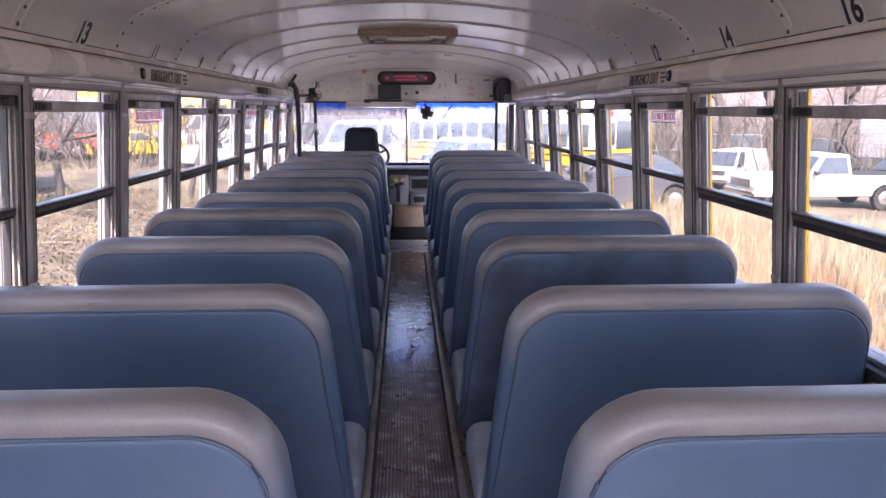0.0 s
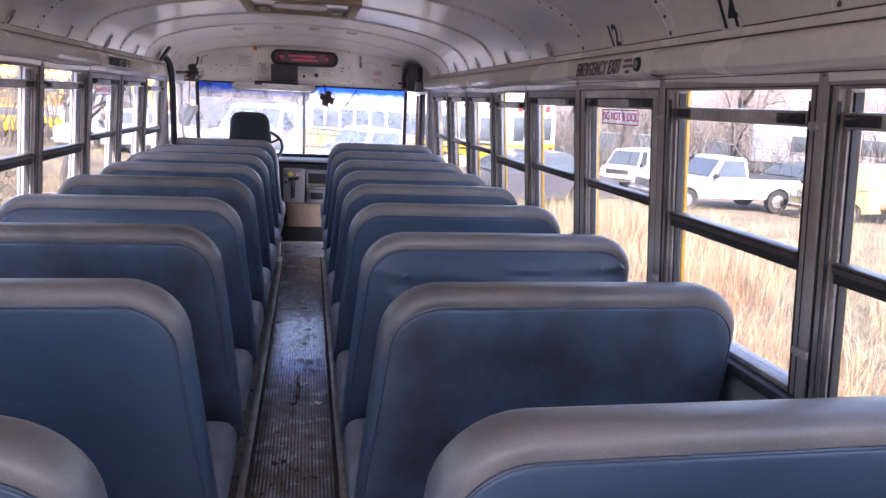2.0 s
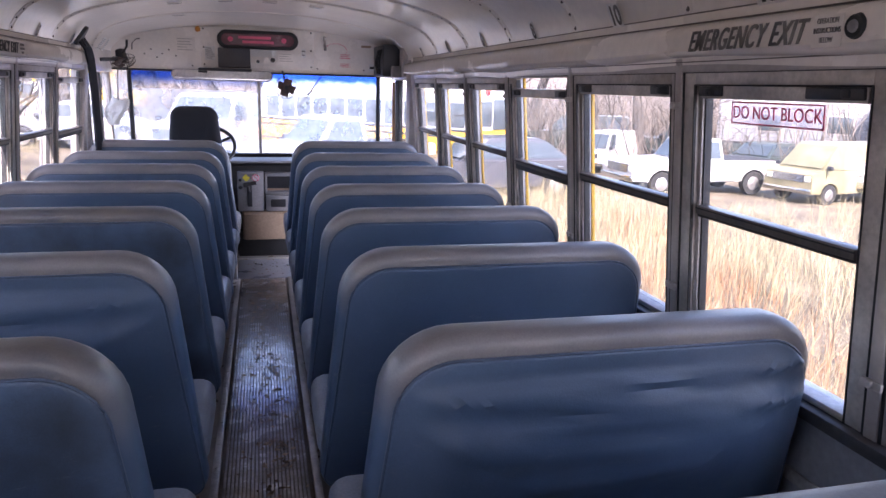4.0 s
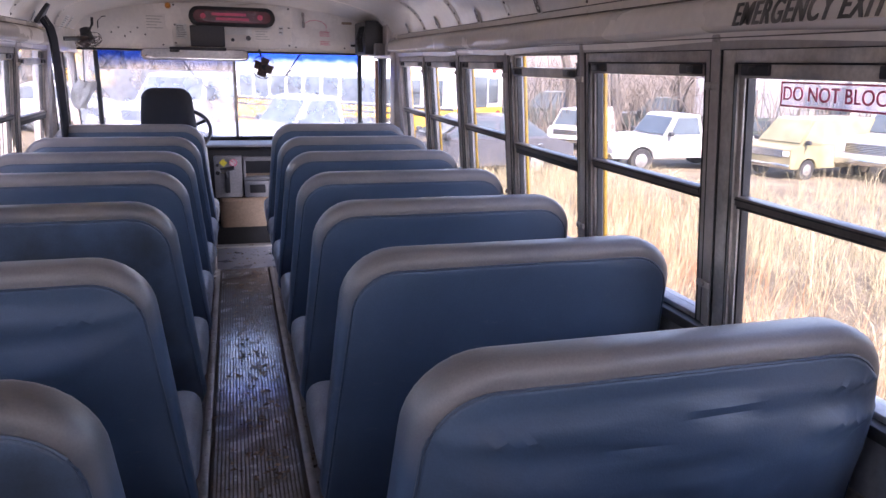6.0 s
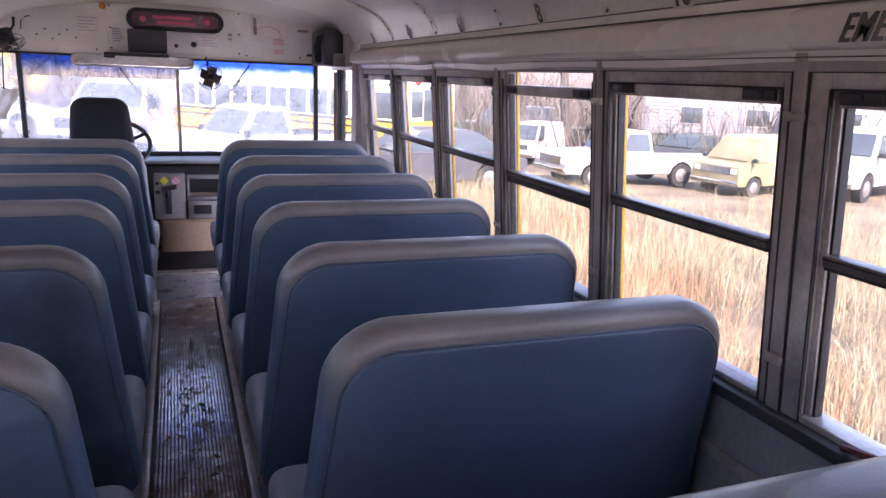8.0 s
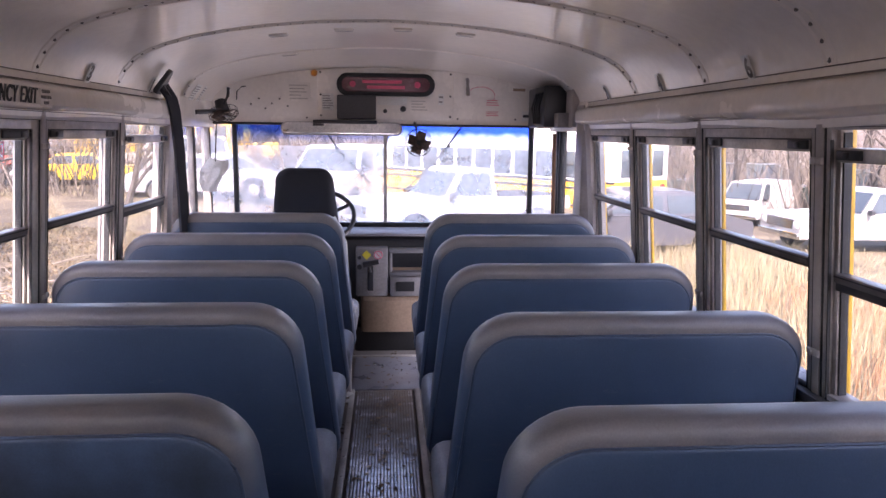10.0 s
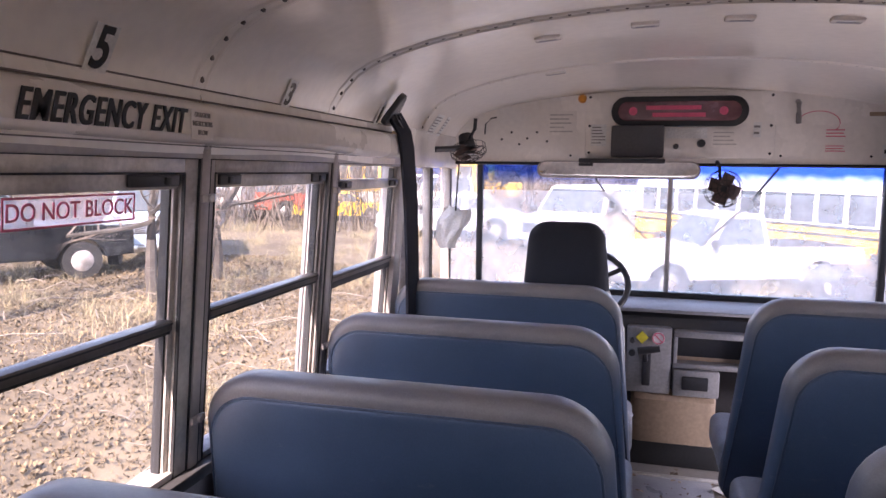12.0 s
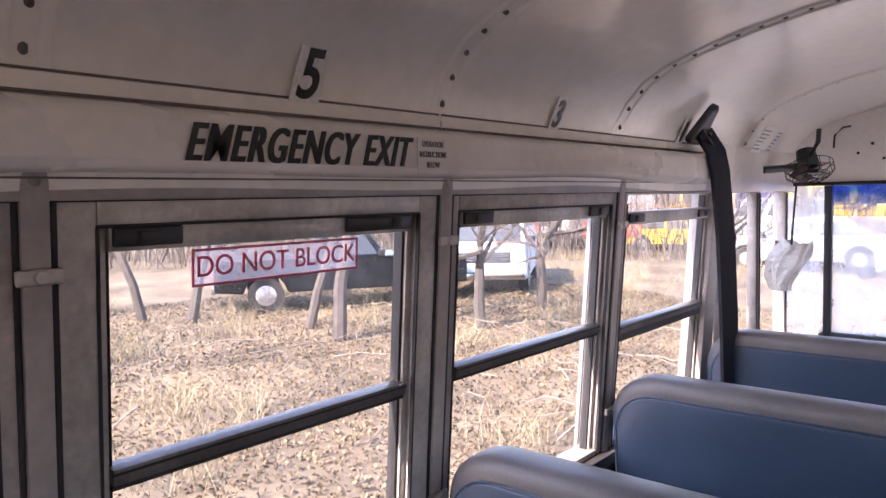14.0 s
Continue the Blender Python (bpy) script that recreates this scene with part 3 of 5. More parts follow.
def seat(name, back_m, band_m, wrinkle=0.0, seed=0):
    """A bench seat: origin on the floor under the top rear edge of the back, facing +y."""
    s = empty(name, Matrix(), "", "seat")
    H, Wd, T, Z0 = 1.01, 0.975, 0.105, 0.255

    def shape(b, amount):
        for v in b.verts:
            z = v.co.z
            v.co.y += (H - z) * TILT_S
            v.co.x += 0.647 + 0.0205 * (z - Z0) / (H - Z0)
            fade = min(1, max(0, (0.43 - abs(v.co.x - 0.678)) / 0.10)) * min(1, max(0, (0.955 - z) / 0.04))
            if amount > 0.02:
                v.co.y -= fade * 0.028 * math.exp(-((z - 0.74) / 0.13) ** 2)
                for zc0, sl, wd in ((0.90, 0.03, 0.012), (0.865, -0.05, 0.016), (0.825, 0.04, 0.02), (0.77, -0.03, 0.026), (0.70, 0.05, 0.03)):
                    d = (z - zc0 - sl * (v.co.x - 0.67)) / wd
                    v.co.y -= fade * 0.017 * math.exp(-d * d) * (0.6 + 0.8 * noise.noise(Vector((v.co.x * 5, zc0 * 9, 1))))
            if amount:
                n1 = noise.noise(Vector((v.co.x * 2.2 + seed, 0.3, z * 14 + v.co.x * 3)))
                v.co.y -= fade * amount * (0.5 + 0.5 * n1) * min(1, max(0, (H - 0.06 - z) * 7))
        return b

    pts = [(x, z + Z0) for x, z in outline(Wd, H - Z0, 0.135, 0.05, Wd - 0.07, 9)]
    part("backrest", shape(slab(pts, T, 0.034, 0.006), 0), band_m, s, "worn grey vinyl cover")
    ins = 0.052
    pin = [(x, z + Z0 + 0.006) for x, z in outline(Wd - 0.02, H - Z0 - ins, 0.113, 0.04, Wd - 0.07 - 2 * 0.022, 9)]
    b = slab(pin, 0.05, 0.010, 0.003)
    if wrinkle:
        bmesh.ops.subdivide_edges(b, edges=b.edges[:], cuts=5, use_grid_fill=True)
    for v in b.verts:
        v.co.y -= 0.007
    part("rear_panel", shape(b, wrinkle), back_m, s)
    seam = [(x + 0.647 + 0.0205 * (z - Z0) / (H - Z0), -0.003 + (H - z) * TILT_S, z) for x, z in pin]
    part("piping", tube(seam + seam[:1], 0.003, 6), M["piping"], s)
    cp = [(x, z) for x, z in outline(Wd, 0.40, 0.06, 0.04)]
    c = slab(cp, 0.125, 0.035, 0.008)
    c.transform(pose(0.645, 0.16, 0.325) @ Matrix(((1, 0, 0, 0), (0, 0, 1, 0), (0, 1, 0, 0), (0, 0, 0, 1))))
    bmesh.ops.recalc_face_normals(c, faces=c.faces[:])
    part("cushion", c, M["cushion"], s, "pale blue-grey vinyl bench cushion")
    for sx in (-1, 1):
        lx = 0.668 + sx * 0.36
        lg = tube([(lx, 0.19, 0.0), (lx, 0.19, 0.34), (lx, 0.50, 0.34), (lx, 0.50, 0.0)], 0.014, 8)
        for yy in (0.19, 0.50):
            box(lx - 0.03, lx + 0.03, yy - 0.03, yy + 0.03, 0.0, 0.008, 0.002, lg)
        part("leg", lg, M["steel"], s, "black steel leg frame")
    return s


# (place along the bus, height of the top edge) of each row
ROWS_R = [(0.995, 1.01), (1.672, 1.002), (2.395, 0.998), (3.015, 1.004), (3.705, 0.998), (4.335, 1.002), (4.99, 1.001), (5.675, 1.005), (6.30, 1.018), (6.935, 1.042)]
ROWS_L = [(1.035, 1.01), (1.685, 1.012), (2.405, 1.004), (3.035, 1.014), (3.735, 1.001), (4.425, 1.003), (5.11, 1.003), (5.685, 1.015), (6.355, 1.018), (7.03, 1.032)]
GROUP = "bench seats"
plain = seat("bench_seat", M["vinyl"], M["band"], 0.004, 1)
soiled = seat("bench_seat", M["vinyl_dirty"], M["band_brown"], 0.006, 5)
creased = seat("bench_seat", M["vinyl"], M["band"], 0.028, 9)
for o, text in ((plain, "blue vinyl bus bench seat with worn grey top edge"), (soiled, "blue vinyl bus bench seat, brown soiled back and top"), (creased, "blue vinyl bus bench seat with creased loose cover")):
    tagged(o, text, "seat", GROUP)
used = set()
for side, rows, special in ((1, ROWS_R, {2: soiled, 3: creased}), (-1, ROWS_L, {3: soiled, 4: creased, 5: soiled})):
    for i, (y, top) in enumerate(rows):
        src = special.get(i, plain)
        m = pose(0, y, 0) @ Matrix.Diagonal((side, 1, top / 1.01, 1))
        if src in used:
            o = copy_thing(src, m)
            o.matrix_basis = m
        else:
            used.add(src)
            src.matrix_basis = m

# ---- front end ----
b = bmesh.new()
arch = [(x, z - 0.055 * (z - 1.615) / 0.3) for x, z in ROOF_FULL]
loop = [(1.12, 1.51)] + [(x + (0.02 if x > 1.0 else -0.02 if x < -1.0 else 0), z + 0.01) for x, z in arch] + [(-1.12, 1.51)]
fa, fb = [b.verts.new((x, FRONT, z)) for x, z in loop], [b.verts.new((x, FRONT + 0.05, z)) for x, z in loop]
b.faces.new(fa[::-1])
b.faces.new(fb)
for i in range(len(loop)):
    j = (i + 1) % len(loop)
    b.faces.new((fa[i], fa[j], fb[j], fb[i]))
bmesh.ops.recalc_face_normals(b, faces=b.faces[:])
front_wall = tagged(link("wall_front", b, M["cream"]), "cream painted metal panel above the windshield", "wall", kind="structure")


def face_slab(w, h, r, t, x, z, y):
    """A flat rounded plate on the front panel, facing the rear."""
    b = slab([(px + x, pz + z - h / 2) for px, pz in outline(w, h, r, r)], t, min(t * 0.4, 0.006), 0, 2)
    for v in b.verts:
        v.co.y += y - t
    return b


part("hatch_panel", face_slab(0.87, 0.315, 0.03, 0.014, 0.005, 1.693, FRONT), M["cream"], front_wall, "cream rounded service hatch panel")
b = bmesh.new()
for x in (-0.41, 0.42):
    for z in (1.56, 1.69, 1.83):
        disc((x, FRONT - 0.016, z), (0, -1, 0), 0.007, 0.005, 8, b, 0.005)
for x, z in ((-0.8, 1.66), (-0.72, 1.63), (-0.67, 1.66), (-0.76, 1.60), (-0.62, 1.615), (-0.85, 1.625), (0.47, 1.55), (-0.5, 1.545), (0.85, 1.55)):
    disc((x, FRONT - 0.001, z), (0, -1, 0), 0.006, 0.004, 8, b)
part("screw_head", b, M["steel"], front_wall)
part("header_trim", box(-1.1, 1.1, FRONT - 0.012, FRONT + 0.05, 1.497, 1.512, 0.004), M["steel"], front_wall, "dark metal trim over the windshield")

sgn = empty("stop_sign_light", pose(0.005, FRONT - 0.014, 1.757), "oval red warning light in a black rubber frame", "light")
part("rim", face_slab(0.625, 0.142, 0.07, 0.03, 0, 0, 0), M["rubber"], sgn)
part("lens", face_slab(0.56, 0.092, 0.045, 0.008, 0, 0, -0.030), mat("dull_red_lens", (0.20, 0.085, 0.10), 0.22, 0, 0.6, 9, 40, 0), sgn, "dull red lens")
rb2 = bmesh.new()
for x0, x1, z0, z1 in ((-0.15, 0.10, 0.006, 0.026), (-0.12, 0.12, -0.028, -0.008)):
    box(x0, x1, -0.0405, -0.0385, z0, z1, 0, rb2)
for x in (-0.21, 0.20):
    disc((x, -0.0395, 0), (0, -1, 0), 0.02, 0.002, 16, rb2)
part("red_marking", rb2, M["red"], sgn)
rad = empty("dark_radio_box", pose(-0.18, FRONT - 0.014, 1.612), "dark grey box with a black tray under it", "box")
part("housing", box(-0.122, 0.122, -0.09, 0, -0.075, 0.075, 0.008), mat("dark_grey_plastic", (0.07, 0.068, 0.075), 0.5, 0, 0.85, 8, 90, 0.1), rad)
part("tray", box(-0.27, 0.13, -0.13, 0, -0.105, -0.082, 0.006), M["plastic"], rad, "black bracket tray")
part("tray_end", box(-0.27, -0.20, -0.13, -0.02, -0.12, -0.105, 0.004), M["plastic"], rad)
for x, z, r in ((0.0, 1.592, 0.014), (0.115, 1.607, 0.02)):
    tagged(link("switch_knob", disc((x, FRONT - 0.03, z), (0, -1, 0), r, 0.03, 16, None, r * 0.85), M["plastic"]), "small round black knob on the front panel", "knob", "knobs")


def label_sheet(name, x, y, z, w, h, lines, ink="ink", base="white", m=None, text="small white printed label"):
    """A paper label with bars for unreadable lines."""
    o = empty(name, m or pose(x, y, z), text, "label")
    part("sheet", box(-w / 2, w / 2, -0.0012, 0, -h / 2, h / 2, 0), M[base], o)
    if lines:
        b = bmesh.new()
        rng = random.Random(int(abs(x) * 1000) + lines)
        st = h * 0.86 / lines
        for i in range(lines):
            zz = h * 0.43 - (i + 0.5) * st
            box(-w * 0.44, -w * 0.44 + w * 0.88 * rng.uniform(0.55, 1), -0.0022, -0.0014, zz - st * 0.17, zz + st * 0.17, 0, b)
        part("print", b, M[ink], o)
    return o


YF = FRONT - 0.003
label_sheet("paper_label", -0.365, FRONT - 0.017, 1.645, 0.075, 0.105, 6, "faded")
label_sheet("paper_label", -0.545, YF, 1.705, 0.14, 0.12, 5, "faint", "cream")
label_sheet("paper_label", 0.045, FRONT - 0.017, 1.655, 0.19, 0.05, 0, "faded")
label_sheet("paper_label", 0.225, FRONT - 0.017, 1.63, 0.13, 0.085, 4, "faint", "cream")
label_sheet("paper_label", 0.36, FRONT - 0.017, 1.67, 0.035, 0.07, 2, "faded")
label_sheet("warning_label", 0.71, YF, 1.655, 0.12, 0.05, 3, "red", "cream", None, "cream label with red print")
label_sheet("warning_label", 0.71, YF, 1.585, 0.12, 0.04, 3, "red", "cream", None, "cream label with red print")
label_sheet("paper_label", 0.955, YF, 1.572, 0.125, 0.062, 1, "ink")
label_sheet("paper_label", 0.87, YF, 1.74, 0.08, 0.018, 0, "ink", "tan")
tagged(link("amber_marker", disc((-0.45, FRONT - 0.008, 1.825), (0, -1, 0), 0.022, 0.016, 16, None, 0.016), M["orange"]), "small round amber marker on the front panel", "marker")
hk = tube([(0.53, FRONT - 0.002, 1.80), (0.53, FRONT - 0.03, 1.79), (0.53, FRONT - 0.035, 1.74), (0.535, FRONT - 0.02, 1.70)], 0.012, 8)
tagged(link("coat_hook", hk, M["alu_dark"]), "grey metal hook on the front panel", "hook")
tagged(link("loose_wire", tube([(0.62 + 0.09 * math.cos(a), FRONT - 0.012, 1.70 + 0.055 * math.sin(a)) for a in np.linspace(2.6, -0.6, 12)], 0.0018, 6), M["red"]), "thin red loop of wire", "wire")
tagged(link("loose_wire", tube([(-0.88, FRONT - 0.002, 1.735), (-0.90, FRONT - 0.03, 1.73), (-0.93, FRONT - 0.03, 1.70), (-0.935, FRONT - 0.02, 1.65)], 0.004, 6), M["steel"]), "black wire end hanging from the panel", "wire")

# windshield with a tint band and wipers
WS = 8.28
ws = empty("window_windshield", pose(0, WS, 0), "two-pane windshield with blue tint band and centre bar", "windshield", kind="structure")
for x0, x1 in ((-1.0, -0.012), (0.012, 1.0)):
    p = part("pane", box(x0, x1, 0, 0.005, 0.83, 1.36, 0), M["windshield"], ws)
    p.visible_shadow = False
    p = part("tint_band", box(x0, x1, 0, 0.005, 1.36, 1.53, 0), M["blueband"], ws, "blue tinted upper glass")
    p.visible_shadow = False
part("centre_bar", box(-0.012, 0.012, -0.012, 0.018, 0.83, 1.53, 0.004), M["alu_dark"], ws)
for sx in (-1, 1):
    part("corner_post", box(sx * 1.015 - 0.016, sx * 1.015 + 0.016, -0.02, 0.03, 0.80, 1.53, 0.005), M["rubber"], ws, "black windshield post")
    b = bmesh.new()
    vs = [b.verts.new(c) for c in ((sx * 1.03, 0, 0.83), (sx * 1.15, -0.30, 0.83), (sx * 1.115, -0.30, 1.51), (sx * 1.03, 0, 1.51), (sx * 1.033, 0.004, 0.83), (sx * 1.154, -0.298, 0.83), (sx * 1.119, -0.298, 1.51), (sx * 1.033, 0.004, 1.51))]
    for f4 in ((0, 1, 2, 3), (7, 6, 5, 4), (0, 4, 5, 1), (2, 6, 7, 3)):
        b.faces.new([vs[i] for i in f4])
    bmesh.ops.recalc_face_normals(b, faces=b.faces[:])
    p = part("corner_pane", b, M["windshield"], ws)
    p.visible_shadow = False
    part("corner_post", box(sx * 1.135 - 0.02, sx * 1.135 + 0.02, -0.34, -0.30, 0.78, 1.53, 0.005), M["post"], ws, "grey corner post")
part("lower_frame", box(-1.05, 1.05, -0.02, 0.06, 0.79, 0.835, 0.006), M["steel"], ws)
part("cowl", box(-1.2, 1.2, 0.012, 0.10, -0.55, 0.79, 0.01), M["yellow"], ws, "yellow front bulkhead")
part("upper_frame", box(-1.2, 1.2, -0.23, 0.03, 1.515, 1.535, 0.003), M["cream"], ws)
part("upper_frame", box(-1.18, 1.18, 0.0, 0.05, 1.535, 1.75, 0.003), M["yellow"], ws, "yellow front cap")
for x0, z0, x1, z1 in ((-0.44, 1.45, -0.10, 1.10), (0.55, 1.47, 0.16, 1.08)):
    wpr = empty("wiper", pose(0, 0, 0), "thin black windshield wiper", "wiper", "wipers")
    part("arm", tube([(x0, WS + 0.03, z0 + 0.06), (x0 * 0.6 + x1 * 0.4, WS + 0.045, z0 * 0.6 + z1 * 0.4)], 0.007, 6), M["plastic"], wpr)
    part("blade", tube([(x0 * 0.75 + x1 * 0.25, WS + 0.03, z0 * 0.75 + z1 * 0.25), (x1, WS + 0.03, z1)], 0.006, 6), M["rubber"], wpr)
mir = empty("interior_mirror", pose(-0.27, 7.86, 1.478, -9, 0, 0), "long rounded interior rear-view mirror", "mirror")
part("shell", face_slab(0.76, 0.082, 0.041, 0.022, 0, 0, 0.022), M["alu_dark"], mir)
part("mirror_glass", face_slab(0.74, 0.070, 0.035, 0.004, 0, 0, -0.0005), M["mirror"], mir)
for x in (-0.3, 0.25):
    part("bracket", tube([(x, 0.02, 0.01), (x, 0.13, 0.05)], 0.006, 6), M["steel"], mir)

# dash, console and engine cover
dsh = empty("dashboard", pose(0, 0, 0), "grey plastic dashboard with a shelf and shifter console", "dashboard")
b = bmesh.new()
prof = [(7.93, 0.60), (7.915, 0.72), (7.93, 0.765), (7.97, 0.785), (8.24, 0.80), (8.24, 0.30), (8.0, 0.30)]
ra, rb3 = [b.verts.new((-1.12, y, z)) for y, z in prof], [b.verts.new((1.0, y, z)) for y, z in prof]
b.faces.new(ra)
b.faces.new(rb3[::-1])
for i in range(len(prof)):
    j = (i + 1) % len(prof)
    b.faces.new((ra[i], rb3[i], rb3[j], ra[j]))
bmesh.ops.recalc_face_normals(b, faces=b.faces[:])
part("body", b, M["plastic"], dsh, "dark lower dash")
part("top_cover", box(-1.12, 1.0, 7.92, 8.26, 0.786, 0.806, 0.008), M["dash"], dsh, "dusty grey dash top")
part("console_panel", box(-0.19, 0.02, 7.86, 7.95, 0.40, 0.725, 0.012), M["dash"], dsh, "grey shifter panel")
c = bmesh.new()
box(0.025, 0.40, 7.86, 7.95, 0.685, 0.715, 0.006, c)
box(0.025, 0.40, 7.86, 7.95, 0.535, 0.56, 0.006, c)
box(0.025, 0.045, 7.86, 7.95, 0.56, 0.685, 0.004, c)
box(0.38, 0.40, 7.86, 7.95, 0.40, 0.685, 0.004, c)
part("shelf_frame", c, M["dash"], dsh, "grey open storage shelf")
part("shelf_back", box(0.045, 0.38, 7.935, 7.948, 0.56, 0.685, 0), M["tan"], dsh, "brown shelf recess")
part("cup_panel", box(0.03, 0.24, 7.85, 7.95, 0.40, 0.53, 0.01), M["dash"], dsh)
part("cup_opening", box(0.07, 0.19, 7.842, 7.86, 0.435, 0.50, 0.006), M["plastic"], dsh, "black cup recess")
part("shifter_gate", box(-0.115, -0.075, 7.845, 7.87, 0.44, 0.62, 0.006), M["plastic"], dsh)
sh = tube([(-0.095, 7.855, 0.56), (-0.10, 7.80, 0.60), (-0.105, 7.76, 0.635)], 0.008, 8)
part("shifter", disc((-0.09, 7.75, 0.64), (1, 0, 0.2), 0.02, 0.10, 12, sh, 0.016), M["plastic"], dsh, "black shift lever with knob")
for x, z, r in ((-0.165, 0.66, 0.012), (-0.165, 0.60, 0.016)):
    part("dash_knob", disc((x, 7.85, z), (0, -1, 0), r, 0.03, 12), M["plastic"], dsh)
dm = box(-0.022, 0.022, 7.853, 7.859, -0.022, 0.022, 0.002, None, 1)
dm.transform(pose(-0.12, 0, 0.675) @ Matrix.Translation((0, 7.856, 0)) @ pose(0, 0, 0, 0, 45, 0) @ Matrix.Translation((0, -7.856, 0)))
part("yellow_sticker", dm, mat("yellow_sticker", (0.75, 0.62, 0.05), 0.5, 0, 0.9, 20, 80, 0), dsh, "yellow diamond warning sticker")
part("round_sticker", disc((-0.045, 7.857, 0.675), (0, -1, 0), 0.03, 0.004, 24), M["white"], dsh, "round white no-smoking sticker")
rg = bmesh.new()
ringp = [(-0.045 + 0.026 * math.cos(a), 7.8535, 0.675 + 0.026 * math.sin(a)) for a in np.linspace(0, math.tau, 25)]
tube(ringp, 0.0028, 6, rg)
tube([(-0.063, 7.8535, 0.693), (-0.027, 7.8535, 0.657)], 0.0025, 6, rg)
part("red_ring", rg, M["red"], dsh)
b = bmesh.new()
prof = [(7.83, 0.17), (7.845, 0.375), (7.87, 0.395), (8.1, 0.395), (8.1, 0.17)]
cols = [[b.verts.new((x, y + dy, z)) for y, z in prof] for x, dy in ((-0.16, 0.06), (-0.145, 0.012), (-0.12, 0.0), (0.20, 0.0), (0.225, 0.012), (0.235, 0.06))]
for q, w in zip(cols, cols[1:]):
    for i in range(len(prof)):
        j = (i + 1) % len(prof)
        b.faces.new((q[i], w[i], w[j], q[j]))
b.faces.new(cols[0])
b.faces.new(cols[-1][::-1])
bmesh.ops.recalc_face_normals(b, faces=b.faces[:])
eng = empty("engine_cover", pose(0, 0, 0), "tan fibreglass engine cover under the dash", "cover")
part("shell", b, M["tan"], eng)
part("base", box(-0.20, 0.30, 7.96, 8.2, 0.0, 0.17, 0.01), M["rubber"], eng, "dark rubber base")
part("kick_panel", box(-1.1, 1.0, 8.21, 8.235, 0.0, 0.30, 0), M["rubber"], dsh, "black kick panel")
# steering wheel
stw = empty("steering_wheel", pose(-0.43, 7.80, 0.93, 38, 0, 0), "black bus steering wheel", "steering wheel")
part("rim", tube([(0.235 * math.cos(a), 0.235 * math.sin(a), 0) for a in np.linspace(0, math.tau, 33)], 0.015, 8), M["plastic"], stw)
for a in (0.5, 2.6, 4.7):
    part("spoke", tube([(0, 0, -0.03), (0.235 * math.cos(a), 0.235 * math.sin(a), 0)], 0.012, 6), M["plastic"], stw)
part("hub", disc((0, 0, -0.03), (0, 0, 1), 0.06, 0.05, 20), M["plastic"], stw)
part("column", tube([(0, 0, -0.05), (0, 0, -0.42)], 0.035, 10), M["plastic"], stw)

# driver's seat
ds = empty("driver_seat", pose(-0.46, 7.38, 0), "dark high-backed driver seat", "seat")
pts = [(x, z + 0.45) for x, z in outline(0.46, 0.80, 0.085, 0.06, 0.33, 8)]
b = slab(pts, 0.13, 0.045, 0.012)
for v in b.verts:
    v.co.y += (1.25 - v.co.z) * 0.14
part("backrest", b, M["navy"], ds)
b = slab(outline(0.48, 0.46, 0.07, 0.07), 0.13, 0.045, 0.01)
b.transform(pose(0, 0.12, 0.40) @ Matrix(((1, 0, 0, 0), (0, 0, 1, 0), (0, 1, 0, 0), (0, 0, 0, 1))))
bmesh.ops.recalc_face_normals(b, faces=b.faces[:])
part("cushion", b, M["navy"], ds)
part("pedestal", box(-0.16, 0.16, 0.18, 0.48, 0.0, 0.40, 0.02), M["steel"], ds)
bag = bmesh.new()
bmesh.ops.create_icosphere(bag, subdivisions=3, radius=0.05)
for v in bag.verts:
    v.co *= 1 + 0.5 * noise.noise(v.co * 45)
bag.transform(pose(-0.215, 7.28, 0.46))
tagged(link("crumpled_wrapper", bag, mat("crumpled_film", (0.7, 0.7, 0.72), 0.2, 0, 0.8, 30, 90, 0.1), smooth=False), "crumpled clear plastic wrapper beside the driver seat", "wrapper")
# barrier behind the driver
bar = empty("barrier_panel", pose(-0.64, 7.14, 0), "grey padded barrier behind the driver seat", "barrier")
part("panel", slab([(x, z + 0.2) for x, z in outline(0.86, 0.82, 0.10, 0.04, 0.80)], 0.04, 0.015, 0.0), M["cushion"], bar)
part("edge_post", tube([(0.438, 0.02, 0.0), (0.438, 0.02, 0.55), (0.42, 0.02, 0.86), (0.36, 0.02, 1.0)], 0.016, 8), M["alu"], bar, "pale metal edge post")

# belt on the left wall
belt = empty("shoulder_belt", pose(0, 0, 0), "black shoulder belt hanging from a wall bracket", "belt")
def ribbon(points, w, t, axis):
    b = bmesh.new()
    a = Vector(axis).normalized()
    rows = []
    for i, p in enumerate(points):
        p = Vector(p)
        d = (Vector(points[min(i + 1, len(points) - 1)]) - Vector(points[max(i - 1, 0)])).normalized()
        nn = d.cross(a).normalized()
        rows.append([b.verts.new(p + a * sa * w / 2 + nn * sn * t / 2) for sa, sn in ((-1, -1), (1, -1), (1, 1), (-1, 1))])
    for q, r in zip(rows, rows[1:]):
        for i in range(4):
            b.faces.new((q[i], q[(i + 1) % 4], r[(i + 1) % 4], r[i]))
    b.faces.new(rows[0][::-1])
    b.faces.new(rows[-1])
    bmesh.ops.recalc_face_normals(b, faces=b.faces[:])
    return b
part("webbing", ribbon([(-1.045, 6.84, 1.665), (-1.012, 6.86, 1.60), (-1.006, 6.88, 1.54), (-1.010, 6.94, 1.35), (-1.02, 7.00, 1.1), (-1.03, 7.06, 0.70)], 0.085, 0.012, (0.25, 1, 0.15)), M["navy"], belt, "dark belt webbing")
